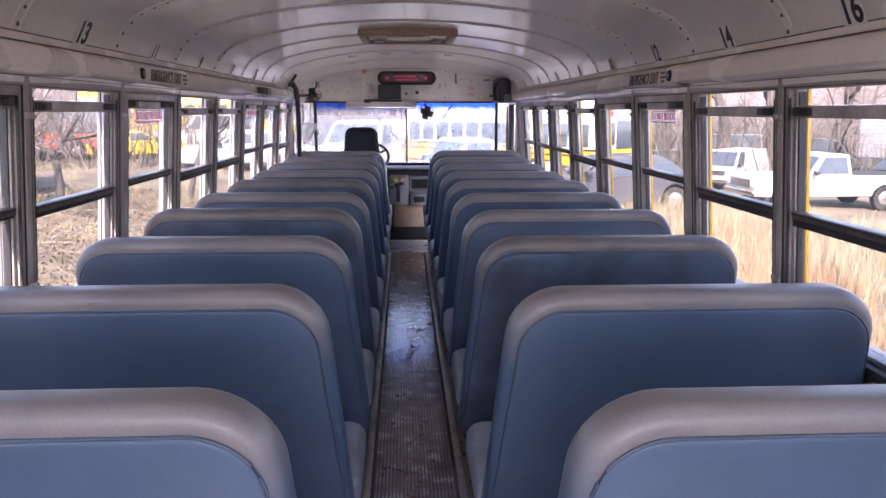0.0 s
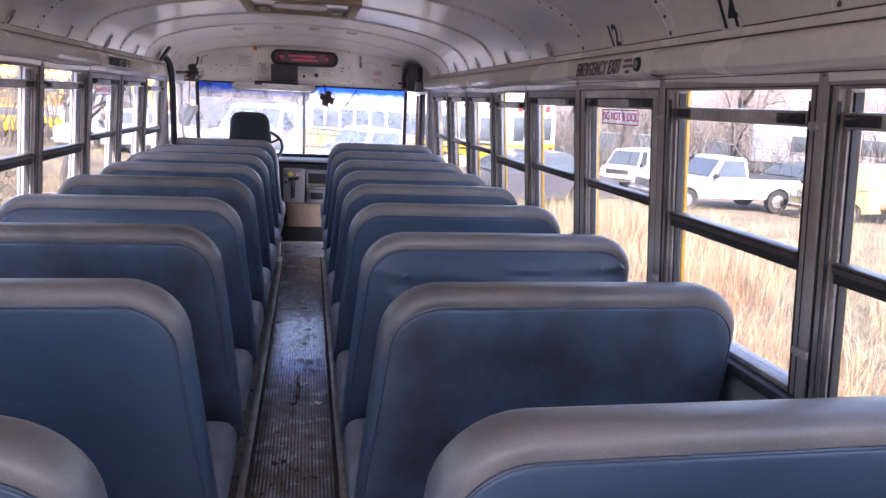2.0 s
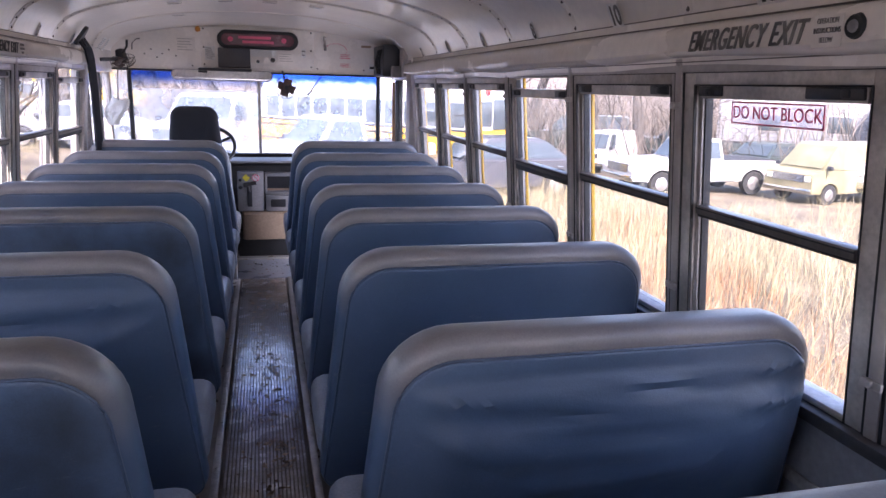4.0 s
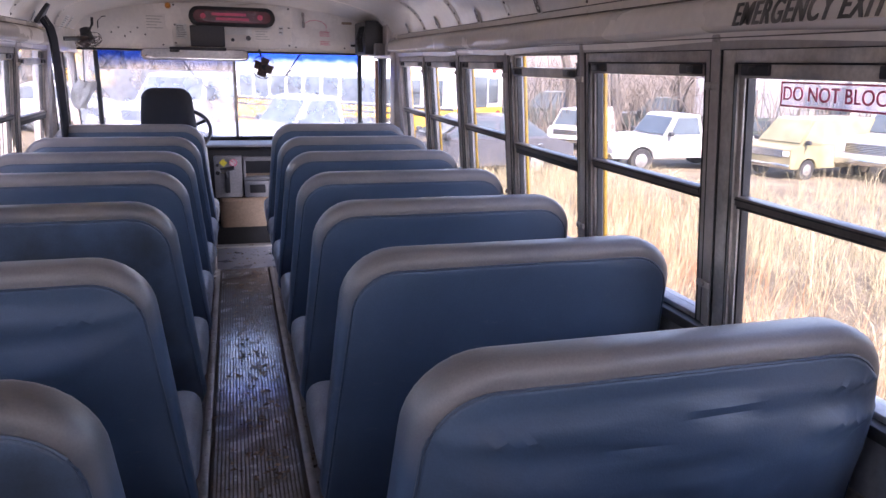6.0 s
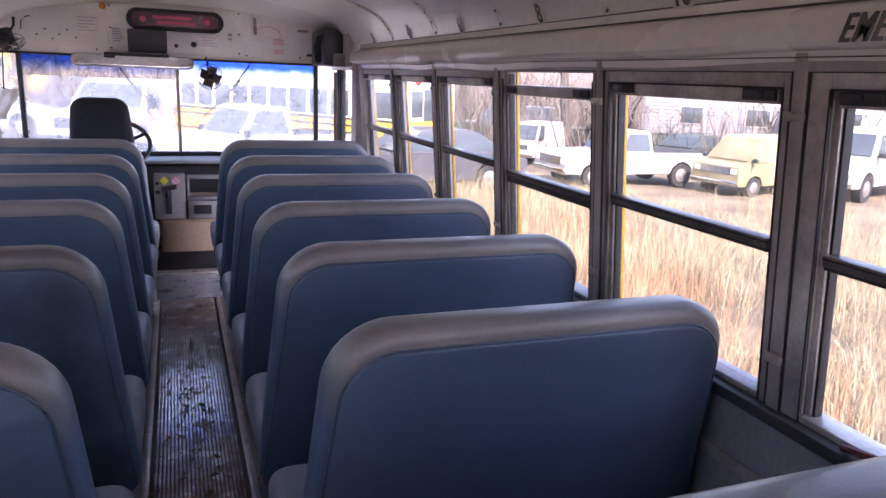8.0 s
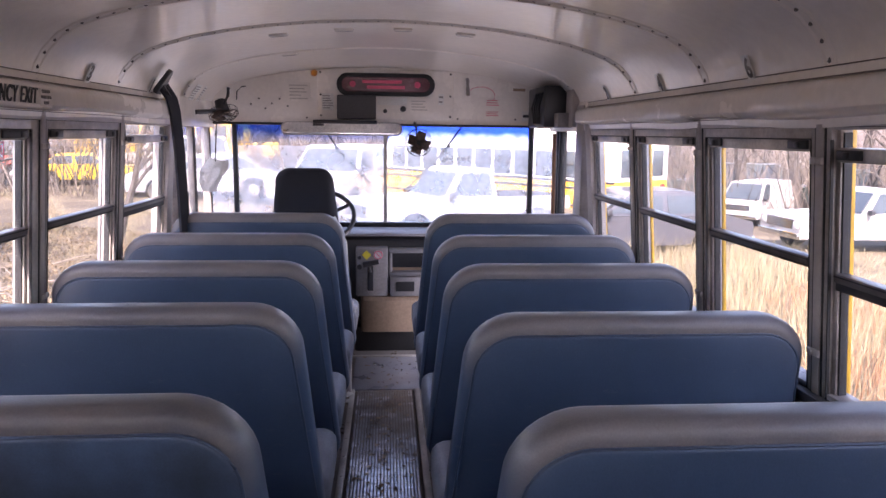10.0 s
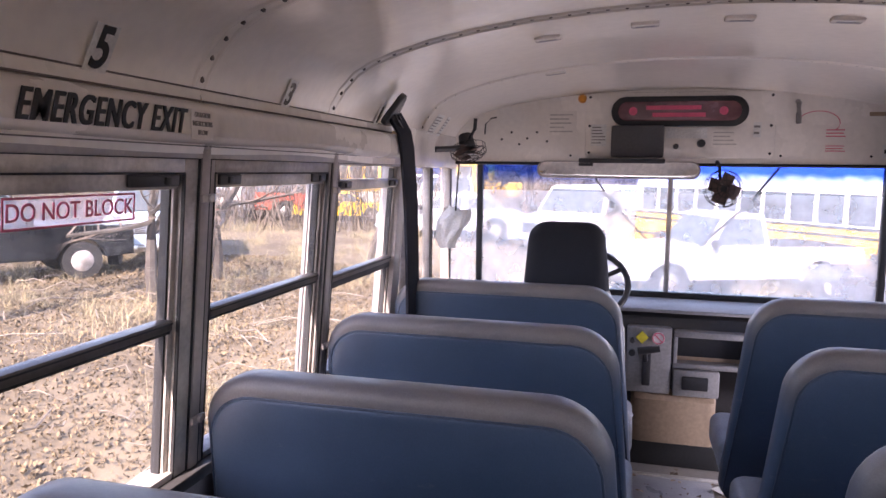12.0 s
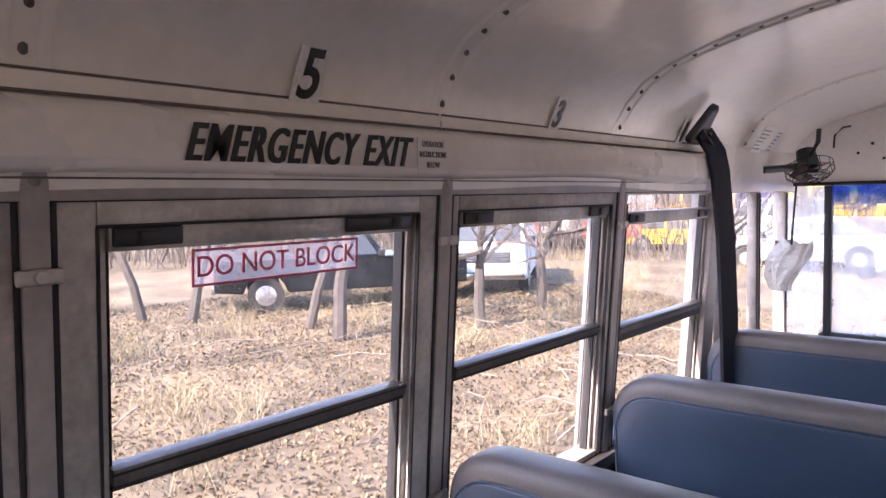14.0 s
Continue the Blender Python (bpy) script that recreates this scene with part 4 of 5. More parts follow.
part("webbing", ribbon([(-1.035, 6.90, 1.63), (-1.016, 6.92, 1.55), (-1.02, 6.97, 1.30), (-1.03, 7.04, 1.0)], 0.05, 0.01, (0.35, 1, 0.1)), M["navy"], belt)
br = slab([(x, z) for x, z in outline(0.105, 0.13, 0.028, 0.02, 0.05)], 0.022, 0.006)
br.transform(pose(-1.062, 6.83, 1.62, 0, 33, 0) @ pose(0, 0, 0, 0, 0, 90))
part("bracket", br, M["plastic"], belt, "black mounting bracket")
lp = disc((-1.038, 6.85, 1.645), (1, 0.1, 0.5), 0.036, 0.02, 16)
disc((-1.026, 6.85, 1.651), (1, 0.1, 0.5), 0.008, 0.008, 10, lp)
part("loop", lp, M["plastic"], belt)
part("ring", tube([(-1.005, 7.0 + 0.016 * math.cos(a), 1.33 + 0.02 * math.sin(a)) for a in np.linspace(0, math.tau, 13)], 0.004, 6), M["plastic"], belt)

# side panels ahead of the last window posts, driver's window, door
for sx in (-1, 1):
    b = bmesh.new()
    box(min(sx * 1.09, sx * 1.16), max(sx * 1.09, sx * 1.16), 7.16, FRONT + 0.05, 1.475, 1.64, 0.01, b)
    tagged(link("trim_front_" + ("right" if sx > 0 else "left"), b, M["cream"]), "cream metal panel over the front side window", "trim", kind="structure")
pl = empty("window_driver", pose(-1.12, 7.14, 0), "driver's sliding side window in an aluminium frame", "window", kind="structure")
for y, w in ((0.05, 0.012), (0.40, 0.008), (0.43, 0.008), (0.79, 0.018)):
    part("window_frame", box(-0.015, 0.02, y - w, y + w, 0.78, 1.49, 0.004), M["alu_dark"], pl)
    part("edge_seal", box(0.0205, 0.024, y - w * 0.5, y + w * 0.5, 0.80, 1.47, 0), M["rubber"], pl)
part("window_frame", box(-0.02, 0.03, 0.0, 0.85, 0.77, 0.80, 0.004), M["alu_dark"], pl)
p = part("pane", box(0.0, 0.004, 0.06, 0.80, 0.80, 1.48, 0), M["glass"], pl)
p.visible_shadow = False
dr = empty("door_1", pose(1.11, 7.14, 0), "grey folding entrance door with tall glass panes", "door", kind="structure")
part("pillar", box(-0.03, 0.06, 0.045, 0.19, 0.0, 1.62, 0.012), M["post"], dr, "grey door pillar")
for y in (0.22, 0.63, 0.70):
    part("door_frame", box(-0.015, 0.03, y - 0.022, y + 0.022, -0.3, 1.50, 0.006), M["steel"], dr, "dark door stile")
for y0, y1 in ((0.242, 0.608), (0.722, 0.86)):
    p = part("pane", box(0.0, 0.005, y0, y1, 0.1, 1.46, 0), M["glass"], dr)
    p.visible_shadow = False
part("grab_rail", tube([(-0.03, 0.66, 0.25), (-0.04, 0.66, 1.46)], 0.013, 10), mat("brown_varnished_rail", (0.25, 0.12, 0.06), 0.35, 0.1, 0.8, 9, 60, 0.05), dr, "brown door rail")
mot = empty("door_motor_box", pose(1.02, 7.72, 1.60), "open black door motor housing with a grey box", "housing")
part("cavity", box(-0.09, 0.08, -0.22, 0.25, -0.10, 0.14, 0.01), M["plastic"], mot, "black open housing")
part("side_plate", box(0.035, 0.10, -0.40, -0.24, -0.10, 0.19, 0.008), M["post"], mot, "grey cover plate")
part("grey_box", box(-0.03, 0.06, -0.32, -0.225, -0.105, -0.02, 0.01), M["dash"], mot)
for i in range(4):
    part("cable", tube([(-0.095, -0.2 + i * 0.06, 0.10), (-0.105, -0.15 + i * 0.07, 0.02), (-0.095, -0.12 + i * 0.05, -0.08)], 0.006, 6), M["rubber" if i % 2 else "steel"], mot)


def fan(m, label):
    """A small cabin fan, facing -y, on a stalk that rises from it."""
    f = empty("cabin_fan", m, label, "fan", "cabin fans")
    cage = bmesh.new()
    for r, y in ((0.085, 0.0), (0.065, -0.018), (0.04, -0.028), (0.015, -0.032), (0.085, 0.03)):
        tube([(r * math.cos(a), y, r * math.sin(a)) for a in np.linspace(0, math.tau, 25)], 0.0018, 4, cage)
    for i in range(12):
        a = i * math.tau / 12
        tube([(0.015 * math.cos(a), -0.032, 0.015 * math.sin(a)), (0.065 * math.cos(a), -0.018, 0.065 * math.sin(a)), (0.085 * math.cos(a), 0, 0.085 * math.sin(a)), (0.085 * math.cos(a), 0.03, 0.085 * math.sin(a))], 0.0015, 4, cage)
    part("cage", cage, M["steel"], f)
    part("motor", disc((0, 0.055, 0), (0, 1, 0), 0.042, 0.08, 16, None, 0.034), M["plastic"], f)
    for i in range(4):
        bl = box(-0.034, 0.034, -0.002, 0.002, 0.014, 0.072, 0.001)
        bl.transform(pose(0, 0.005, 0, 0, i * 90 + 20, 0) @ pose(0, 0, 0, 0, 0, 22))
        part("blade", bl, mat("bronze_fan_blade", (0.10, 0.06, 0.05), 0.35, 0.2, 0.8, 12, 60, 0) if i == 0 else bpy.data.materials["bronze_fan_blade"], f)
    part("stalk", tube([(0, 0.06, 0.03), (0, 0.08, 0.10), (0, 0.12, 0.125)], 0.009, 8), M["plastic"], f)
    return f


fan(pose(0.215, 7.86, 1.395, 0, 0, 12), "small dark cabin fan hung over the windshield")
fan(pose(-0.955, 7.70, 1.545, 65, 0, 40), "small dark cabin fan by the driver window, facing down")
tagged(link("fan_bracket", tube([(-1.09, 7.58, 1.56), (-1.03, 7.64, 1.565), (-0.97, 7.69, 1.575)], 0.014, 8), M["plastic"]), "black bracket arm of the corner fan", "bracket")
# paper cup hanging on a cord below the corner fan
cup = empty("hanging_paper_cup", pose(-1.005, 7.60, 1.20), "crushed white paper cup hanging from a cord", "cup")
b = bmesh.new()
rows = []
for i, z in enumerate(np.linspace(-0.10, 0.085, 9)):
    r0 = 0.030 + 0.034 * min(1, (z + 0.10) / 0.10)
    row = []
    for a in np.linspace(0, math.tau, 25)[:-1]:
        fold = 0.028 * noise.noise(Vector((math.cos(a) * 1.6, math.sin(a) * 1.6, z * 16))) + 0.012 * abs(math.sin(3.5 * a + z * 20))
        r = r0 + fold
        row.append(b.verts.new((r * math.cos(a) + 0.02 * math.sin(z * 22), 0.62 * r * math.sin(a), z + (0.045 * noise.noise(Vector((a * 1.3, 4.0, 0))) if i == 8 else 0))))
    rows.append(row)
for q, w in zip(rows, rows[1:]):
    for i in range(24):
        b.faces.new((q[i], q[(i + 1) % 24], w[(i + 1) % 24], w[i]))
b.faces.new(rows[0][::-1])
part("cup", b, M["white"], cup, smooth=False)
part("cord", tube([(0.01, 0.0, 0.0), (0.015, 0.0, 0.12), (0.02, 0.03, 0.30)], 0.004, 6), M["steel"], cup)
label_sheet("paper_label", 0, 0, 0, 0.10, 0.10, 6, "faded", "white", pose(-1.03, 7.36, 1.66, 35, 0, 90) , "printed paper label on the ceiling edge")
label_sheet("paper_label", 0, 0, 0, 0.05, 0.10, 6, "faded", "white", pose(-1.03, 7.50, 1.66, 35, 0, 90), "printed paper label on the ceiling edge")

# ---- roof hatch and ceiling plates ----
ht = empty("roof_hatch", pose(0, 5.0, 1.905), "cream roof escape hatch with a tan frame", "hatch")
b = bmesh.new()
for x0, x1, y0, y1 in ((-0.31, 0.31, -0.31, -0.26), (-0.31, 0.31, 0.26, 0.31), (-0.31, -0.26, -0.26, 0.26), (0.26, 0.31, -0.26, 0.26)):
    box(x0, x1, y0, y1, -0.035, 0.02, 0.008, b)
part("hatch_frame", b, M["tan"], ht, "tan rim")
part("hatch_lid", box(-0.258, 0.258, -0.258, 0.258, -0.012, 0.006, 0.004), M["cream"], ht)
part("hatch_handle", box(-0.14, 0.14, -0.03, 0.03, -0.034, -0.013, 0.008), M["cream"], ht, "pale latch bar")
for x in (-0.2, 0.2):
    part("hatch_hinge", box(x - 0.03, x + 0.03, 0.16, 0.24, -0.03, -0.013, 0.005), M["alu_dark"], ht)
for x, y in ((-0.478, 6.69), (-0.18, 6.64), (0.085, 6.62), (0.368, 6.62), (-0.53, 7.45)):
    z = roof_z(x)
    b = box(-0.042, 0.042, -0.026, 0.026, -0.010, 0.01, 0.006)
    o = empty("ceiling_plate", pose(x, y, z, 0, 12 * x, 0), "small cream vent plate on the ceiling", "plate", "ceiling plates")
    part("plate", b, M["cream"], o)
    part("slot", box(-0.028, 0.028, -0.006, 0.006, -0.012, -0.0105, 0), M["wall"], o)

# ---- numbers over the windows, exit lettering ----
def side_m(sx, y, z, x, tilt):
    """Lettering on a side wall, read from inside; tilt leans its top inward."""
    m = Matrix(((0, 0, -sx, 0), (-sx, 0, 0, 0), (0, 1, 0, 0), (0, 0, 0, 1)))
    return Matrix.Translation((sx * x, y, z)) @ pose(0, 0, 0, 0, -sx * tilt, 0) @ m


for k in range(-2, LAST):
    for sx in (1, -1):
        num = str(14 - 2 * k) if sx > 0 else str(13 - 2 * k)
        worn = (k, sx) not in {(-1, 1), (0, 1), (0, -1), (4, -1), (1, 1)}
        m = side_m(sx, post_y(k) + PITCH / 2 + (0.03 if sx > 0 else 0.035), 1.662, 1.0785, 26)
        n0 = empty("seat_number", m, "black seat number on a peeling white sticker", "number", "seat numbers")
        wide = (0.022 if worn else 0.028) * len(num) ** 0.7
        part("sticker", box(-wide, wide, -0.046, 0.044 if not worn else 0.036, -0.0005, 0.0006, 0), M["white"], n0)
        lettering(num, 0.105 if not worn else 0.085, M["ink" if not worn else "worn_ink"], pose(0, 0.0 if not worn else -0.006, 0.0012), "digit_print", n0, squeeze=0.8, shear=0.04, bold=0.0022)
for k, sx, ink in ((4, -1, "ink"), (1, 1, "worn_ink"), (1, -1, "faded")):
    yc = post_y(k) + PITCH / 2 + (0.03 if sx > 0 else -0.01)
    m = side_m(sx, yc, 1.550, 1.0255, 0)
    ee = empty("exit_lettering", m, "bold black EMERGENCY EXIT lettering on the cover", "lettering", "exit lettering")
    for dx, dz in ((-0.0016, 0.0008), (0.0016, 0.0010)):
        lettering("EMERGENCY EXIT", 0.066, M[ink], pose(dx, 0, dz), "lettering", ee, shear=0.46, squeeze=0.655, space=1.14, bold=0.0006)
    b = box(0.218, 0.292, -0.03, 0.028, 0, 0.0012, 0)
    part("small_label", b, M["cream"], ee, "small faded label with operating note")
    for i, wd in enumerate(("OPERATION", "INSTRUCTIONS", "BELOW")):
        lettering(wd, 0.014, M["faded"], pose(0.255, 0.017 - 0.017 * i, 0.0018), "note", ee, squeeze=0.68)

# ---- buzzers on the covers ----
for sx in (1, -1):
    bz = empty("exit_buzzer", pose(sx * 1.026, 2.96, 1.553), "round black buzzer set in the cover", "buzzer", "buzzers")
    part("bezel", disc((0, 0, 0), (-sx, 0, 0), 0.024, 0.012, 20, None, 0.020), M["rubber"], bz)
    part("centre", disc((-sx * 0.006, 0, 0), (-sx, 0, 0), 0.013, 0.008, 16, None, 0.010), M["dash"], bz)

# ---- release straps on the sills of the exit windows ----
for sx, y in ((1, 3.28), (-1, 5.33)):
    pts = [(sx * (1.128 - 0.012 * math.sin(q * 3)), y + sx * (0.13 - 0.26 * q), SILL + 0.009 + 0.022 * math.sin(q * math.pi)) for q in np.linspace(0, 1, 9)]
    tagged(link("release_strap", tube(pts, 0.008, 8), M["strap"]), "dark red cord lying on the window sill", "cord", "release cords")

# ---- litter on the floor ----
rng = random.Random(4)
b = bmesh.new()
for i in range(1500):
    side = rng.random()
    x = rng.gauss(0, 0.08) if side < 0.55 else (1 if side < 0.78 else -1) * rng.uniform(0.19, 0.34)
    y = rng.uniform(1.0, 7.1) if rng.random() < 0.94 else rng.uniform(7.2, 7.9)
    z0 = 0.0132 if abs(x) < 0.165 else 0.003
    r, a = rng.uniform(0.005, 0.018), rng.uniform(0, math.tau)
    pts = [(x + r * math.cos(a + t) * q, y + r * math.sin(a + t) * q, z0 + rng.uniform(0, 0.007)) for t, q in ((0, 1.4), (1.3, 0.6), (2.6, 1), (4.2, 0.7), (5.2, 0.5))]
    b.faces.new([b.verts.new(p) for p in pts])
tagged(link("leaf_litter", b, mat("leaf_crumbs", (0.25, 0.18, 0.125), 0.85, 0, 0.5, 30, 120, 0, island=0.6), smooth=False), "brown leaf crumbs scattered on the aisle mat", "litter", kind="stuff")
for x, y, a, w in ((0.09, 4.02, 20, 0.05), (-0.205, 7.1, 60, 0.07), (-0.22, 7.0, 15, 0.06), (0.28, 7.72, 40, 0.12)):
    b = bmesh.new()
    gv = [[b.verts.new((u * w - w / 2, v * w * 0.6 - w * 0.3, 0.014 + 0.012 * noise.noise(Vector((u * 3 + x * 40, v * 3, y))))) for u in (0, 0.33, 0.66, 1)] for v in (0, 0.5, 1)]
    for q, r in zip(gv, gv[1:]):
        for i in range(3):
            b.faces.new((q[i], q[i + 1], r[i + 1], r[i]))
    b.transform(pose(x, y, 0.004, 0, 0, a))
    tagged(link("paper_scrap", b, M["white"]), "crumpled pale paper scrap on the floor", "litter", "paper scraps")

# ---- ground ----
def ground_z(x, y):
    if x < 0:
        z = -0.95 + 0.40 * min(1, max(0, (-x - 2.0) / 5.5))
    else:
        z = -0.98 - 0.014 * min(x, 16)
    return z - 0.012 * min(max(0, y - 14), 20) * min(1, max(0, (x + 4) / 6))


g = bmesh.new()
xs = sorted(set([-400, -200, -100, -60] + list(range(-40, 41, 1)) + [60, 100, 200, 400]))
ysg = sorted(set([-400, -200, -80, -40] + list(range(-24, 61, 1)) + [80, 120, 200, 400]))
grid = [[g.verts.new((x, y, ground_z(x, y) + (0.05 * noise.noise(Vector((x * 0.4, y * 0.4, 0))) if abs(x) > 1.6 else 0))) for x in xs] for y in ysg]
for q, w in zip(grid, grid[1:]):
    for i in range(len(xs) - 1):
        g.faces.new((q[i], q[i + 1], w[i + 1], w[i]))
# stain: darker soil patches that also paint in tree shade on the ground
M["ground"] = mat("dry_ground", (0.165, 0.13, 0.083), 0.9, 0, 0.6, 0.9, 14, 0.8, stain=(0.075, 0.057, 0.034))
tagged(link("ground", g, M["ground"]), "dry ground with straw and fallen leaves", "ground", kind="structure")

# a low brown ridge beyond the lot
b = bmesh.new()
rows = [[b.verts.new((d * math.sin(a), d * math.cos(a), -3 + h * (0.6 + 0.5 * noise.noise(Vector((math.sin(a) * 4, math.cos(a) * 4, d * 0.01)))))) for a in np.linspace(0, math.tau, 97)] for d, h in ((110, 0), (150, 12), (210, 26), (300, 34))]
for q, w in zip(rows, rows[1:]):
    for i in range(96):
        b.faces.new((q[i], q[i + 1], w[i + 1], w[i]))
tagged(link("backdrop_ridge", b, mat("far_brush", (0.15, 0.122, 0.10), 0.95, 0, 0.6, 0.06, 0.8, 0)), "low brown wooded ridge in the distance", "backdrop", kind="structure")


# ---- dry grass and leaves ----
def blades(name, n, place, hgt, wid, material, label, seed, lean=0.35):
    """Thin bent blades: place(rng) gives x, y and a factor on the height."""
    rng = random.Random(seed)
    vs, fs = [], []
    for i in range(n):
        x, y, k = place(rng)
        h, a, c = rng.uniform(*hgt) * k, rng.uniform(0, math.tau), rng.uniform(0, math.tau)
        w, z0, ln = rng.uniform(*wid), ground_z(x, y) - 0.02, rng.uniform(0.05, lean) * h
        dx, dy, ex, ey = math.cos(a) * w / 2, math.sin(a) * w / 2, math.cos(c) * ln, math.sin(c) * ln
        o = len(vs)
        vs += [(x - dx, y - dy, z0), (x + dx, y + dy, z0), (x + dx * 0.8 + ex * 0.35, y + dy * 0.8 + ey * 0.35, z0 + h * 0.6), (x - dx * 0.8 + ex * 0.35, y - dy * 0.8 + ey * 0.35, z0 + h * 0.6), (x + ex, y + ey, z0 + h)]
        fs += [(o, o + 1, o + 2, o + 3), (o + 3, o + 2, o + 4)]
    me = bpy.data.meshes.new(name)
    me.from_pydata(vs, [], fs)
    me.materials.append(material)
    return tagged(new(name, me), label, "grass", kind="stuff")


M["straw"] = mat("straw", (0.29, 0.245, 0.145), 0.75, 0, 0.8, 0.7, 5, 0, island=0.5, grainy=0.2)
M["straw_red"] = mat("russet_straw", (0.30, 0.165, 0.085), 0.8, 0, 0.8, 0.7, 5, 0, island=0.35, grainy=0.2)
M["leaf"] = mat("fallen_leaf", (0.185, 0.134, 0.074), 0.8, 0, 0.45, 0.6, 6, 0, island=0.55, grainy=0.2)


def tuft_centres(n, seed):
    rng, out = random.Random(seed), []
    while len(out) < n:
        x, y = 1.9 + 11 * rng.random() ** 1.4, rng.uniform(0.5, 22)
        if noise.noise(Vector((x * 0.35, y * 0.35, 2))) > -0.3 and not (x > 7.5 and 14.5 < y):
            out.append((x, y, 0.7 + 0.5 * rng.random() + 0.5 * noise.noise(Vector((x * 0.5, y * 0.5, 7)))))
    return out


TUFTS = tuft_centres(1500, 5)


def field_right(rng):
    x, y, k = rng.choice(TUFTS)
    return x + rng.gauss(0, 0.09), y + rng.gauss(0, 0.09), k


def field_front(rng):
    return rng.uniform(-2.5, 7.5), rng.uniform(10, 18.5), 0.7


def left_centres(n, seed):
    rng, out = random.Random(seed), []
    while len(out) < n:
        x, y = rng.uniform(-16, -1.7), rng.uniform(1, 26)
        if noise.noise(Vector((x * 0.45, y * 0.45, 5))) > 0.05 or y > 14.5 and rng.random() < 0.7:
            out.append((x, y, rng.uniform(0.5, 1.1) * (0.8 if y > 13 else 1)))
    return out


TUFTS_L = left_centres(420, 6)


def field_left(rng):
    x, y, k = rng.choice(TUFTS_L)
    return x + rng.gauss(0, 0.16), y + rng.gauss(0, 0.16), k


blades("tall_dry_grass", 22000, field_right, (0.3, 0.85), (0.004, 0.008), M["straw"], "tall dry straw-coloured grass beside the bus", 11, 0.9)
blades("matted_dry_grass", 30000, lambda r: (1.8 + 9 * r.random(), r.uniform(0.5, 20), 1.0), (0.08, 0.28), (0.004, 0.009), M["straw"], "matted pale straw lying on the ground", 16, 3.5)
blades("russet_weeds", 3800, lambda r: ((lambda c: (c[0] + r.gauss(0, 0.5), c[1] + r.gauss(0, 0.7), 0.8))(r.choice(((4.2, 6.6), (5.2, 9.5), (3.8, 10.8), (6.3, 12.5), (4.6, 4.2))))), (0.3, 0.75), (0.006, 0.012), M["straw_red"], "russet dry weeds among the grass", 12)
blades("dry_grass_ahead", 7000, field_front, (0.3, 0.8), (0.008, 0.016), M["straw"], "dry grass between the parked trucks", 13)
blades("dry_grass_tufts", 26000, field_left, (0.10, 0.50), (0.003, 0.006), M["straw"], "low dry grass tufts under bare trees", 14, 1.6)
rng = random.Random(21)
vs, fs = [], []
for i in range(60000):
    x, y = -1.5 - 12.5 * rng.random() ** 1.3, rng.uniform(2.5, 19)
    r, a, z0 = rng.uniform(0.010, 0.030), rng.uniform(0, math.tau), ground_z(x, y) + 0.05 * noise.noise(Vector((x * 0.4, y * 0.4, 0))) + rng.uniform(0.0, 0.04)
    o = len(vs)
    for t, q in ((0, 1.3), (1.2, 0.6), (2.3, 0.75), (3.3, 1.0), (4.4, 0.7), (5.3, 0.55)):
        vs.append((x + r * q * math.cos(a + t), y + r * q * math.sin(a + t), z0 + rng.uniform(-0.02, 0.03)))
    fs.append(tuple(range(o, o + 6)))
me = bpy.data.meshes.new("fallen_leaves")
me.from_pydata(vs, [], fs)
me.materials.append(M["leaf"])
tagged(new("fallen_leaves", me), "fallen dry oak leaves covering the ground", "leaves", kind="stuff")

rng = random.Random(61)
b = bmesh.new()
for i in range(170):
    x, y = rng.uniform(-12, -2.2), rng.uniform(4, 15)
    a, ln, z0 = rng.uniform(0, math.tau), rng.uniform(0.25, 1.1), ground_z(x, y) + 0.03
    p = [(x + math.cos(a) * ln * q + rng.gauss(0, 0.03), y + math.sin(a) * ln * q + rng.gauss(0, 0.03), z0 + 0.05 + rng.uniform(-0.04, 0.10) * (1 if 0 < q < 1 else 0.3)) for q in (0, 0.33, 0.66, 1)]
    tube(p, rng.uniform(0.004, 0.011), 5, b)
tagged(link("fallen_twigs", b, mat("dry_twig", (0.24, 0.20, 0.16), 0.85, 0, 0.6, 6, 60, 0.1, island=0.4)), "fallen dry twigs among leaves", "twigs", kind="stuff")
blades("arching_dry_grass", 1500, lambda r: ((lambda c: (c[0] + r.gauss(0, 0.13), c[1] + r.gauss(0, 0.13), 1.0))(r.choice(TUFTS_L[:70]))), (0.3, 0.6), (0.004, 0.007), M["straw"], "loose arching clumps of pale dry grass", 19, 2.2)

# ---- bare trees ----
M["bark"] = mat("grey_bark", (0.085, 0.072, 0.062), 0.9, 0, 0.6, 7, 40, 0.7)
M["twig"] = mat("twig_bark", (0.16, 0.128, 0.105), 0.9, 0, 0.7, 6, 30, 0.2)


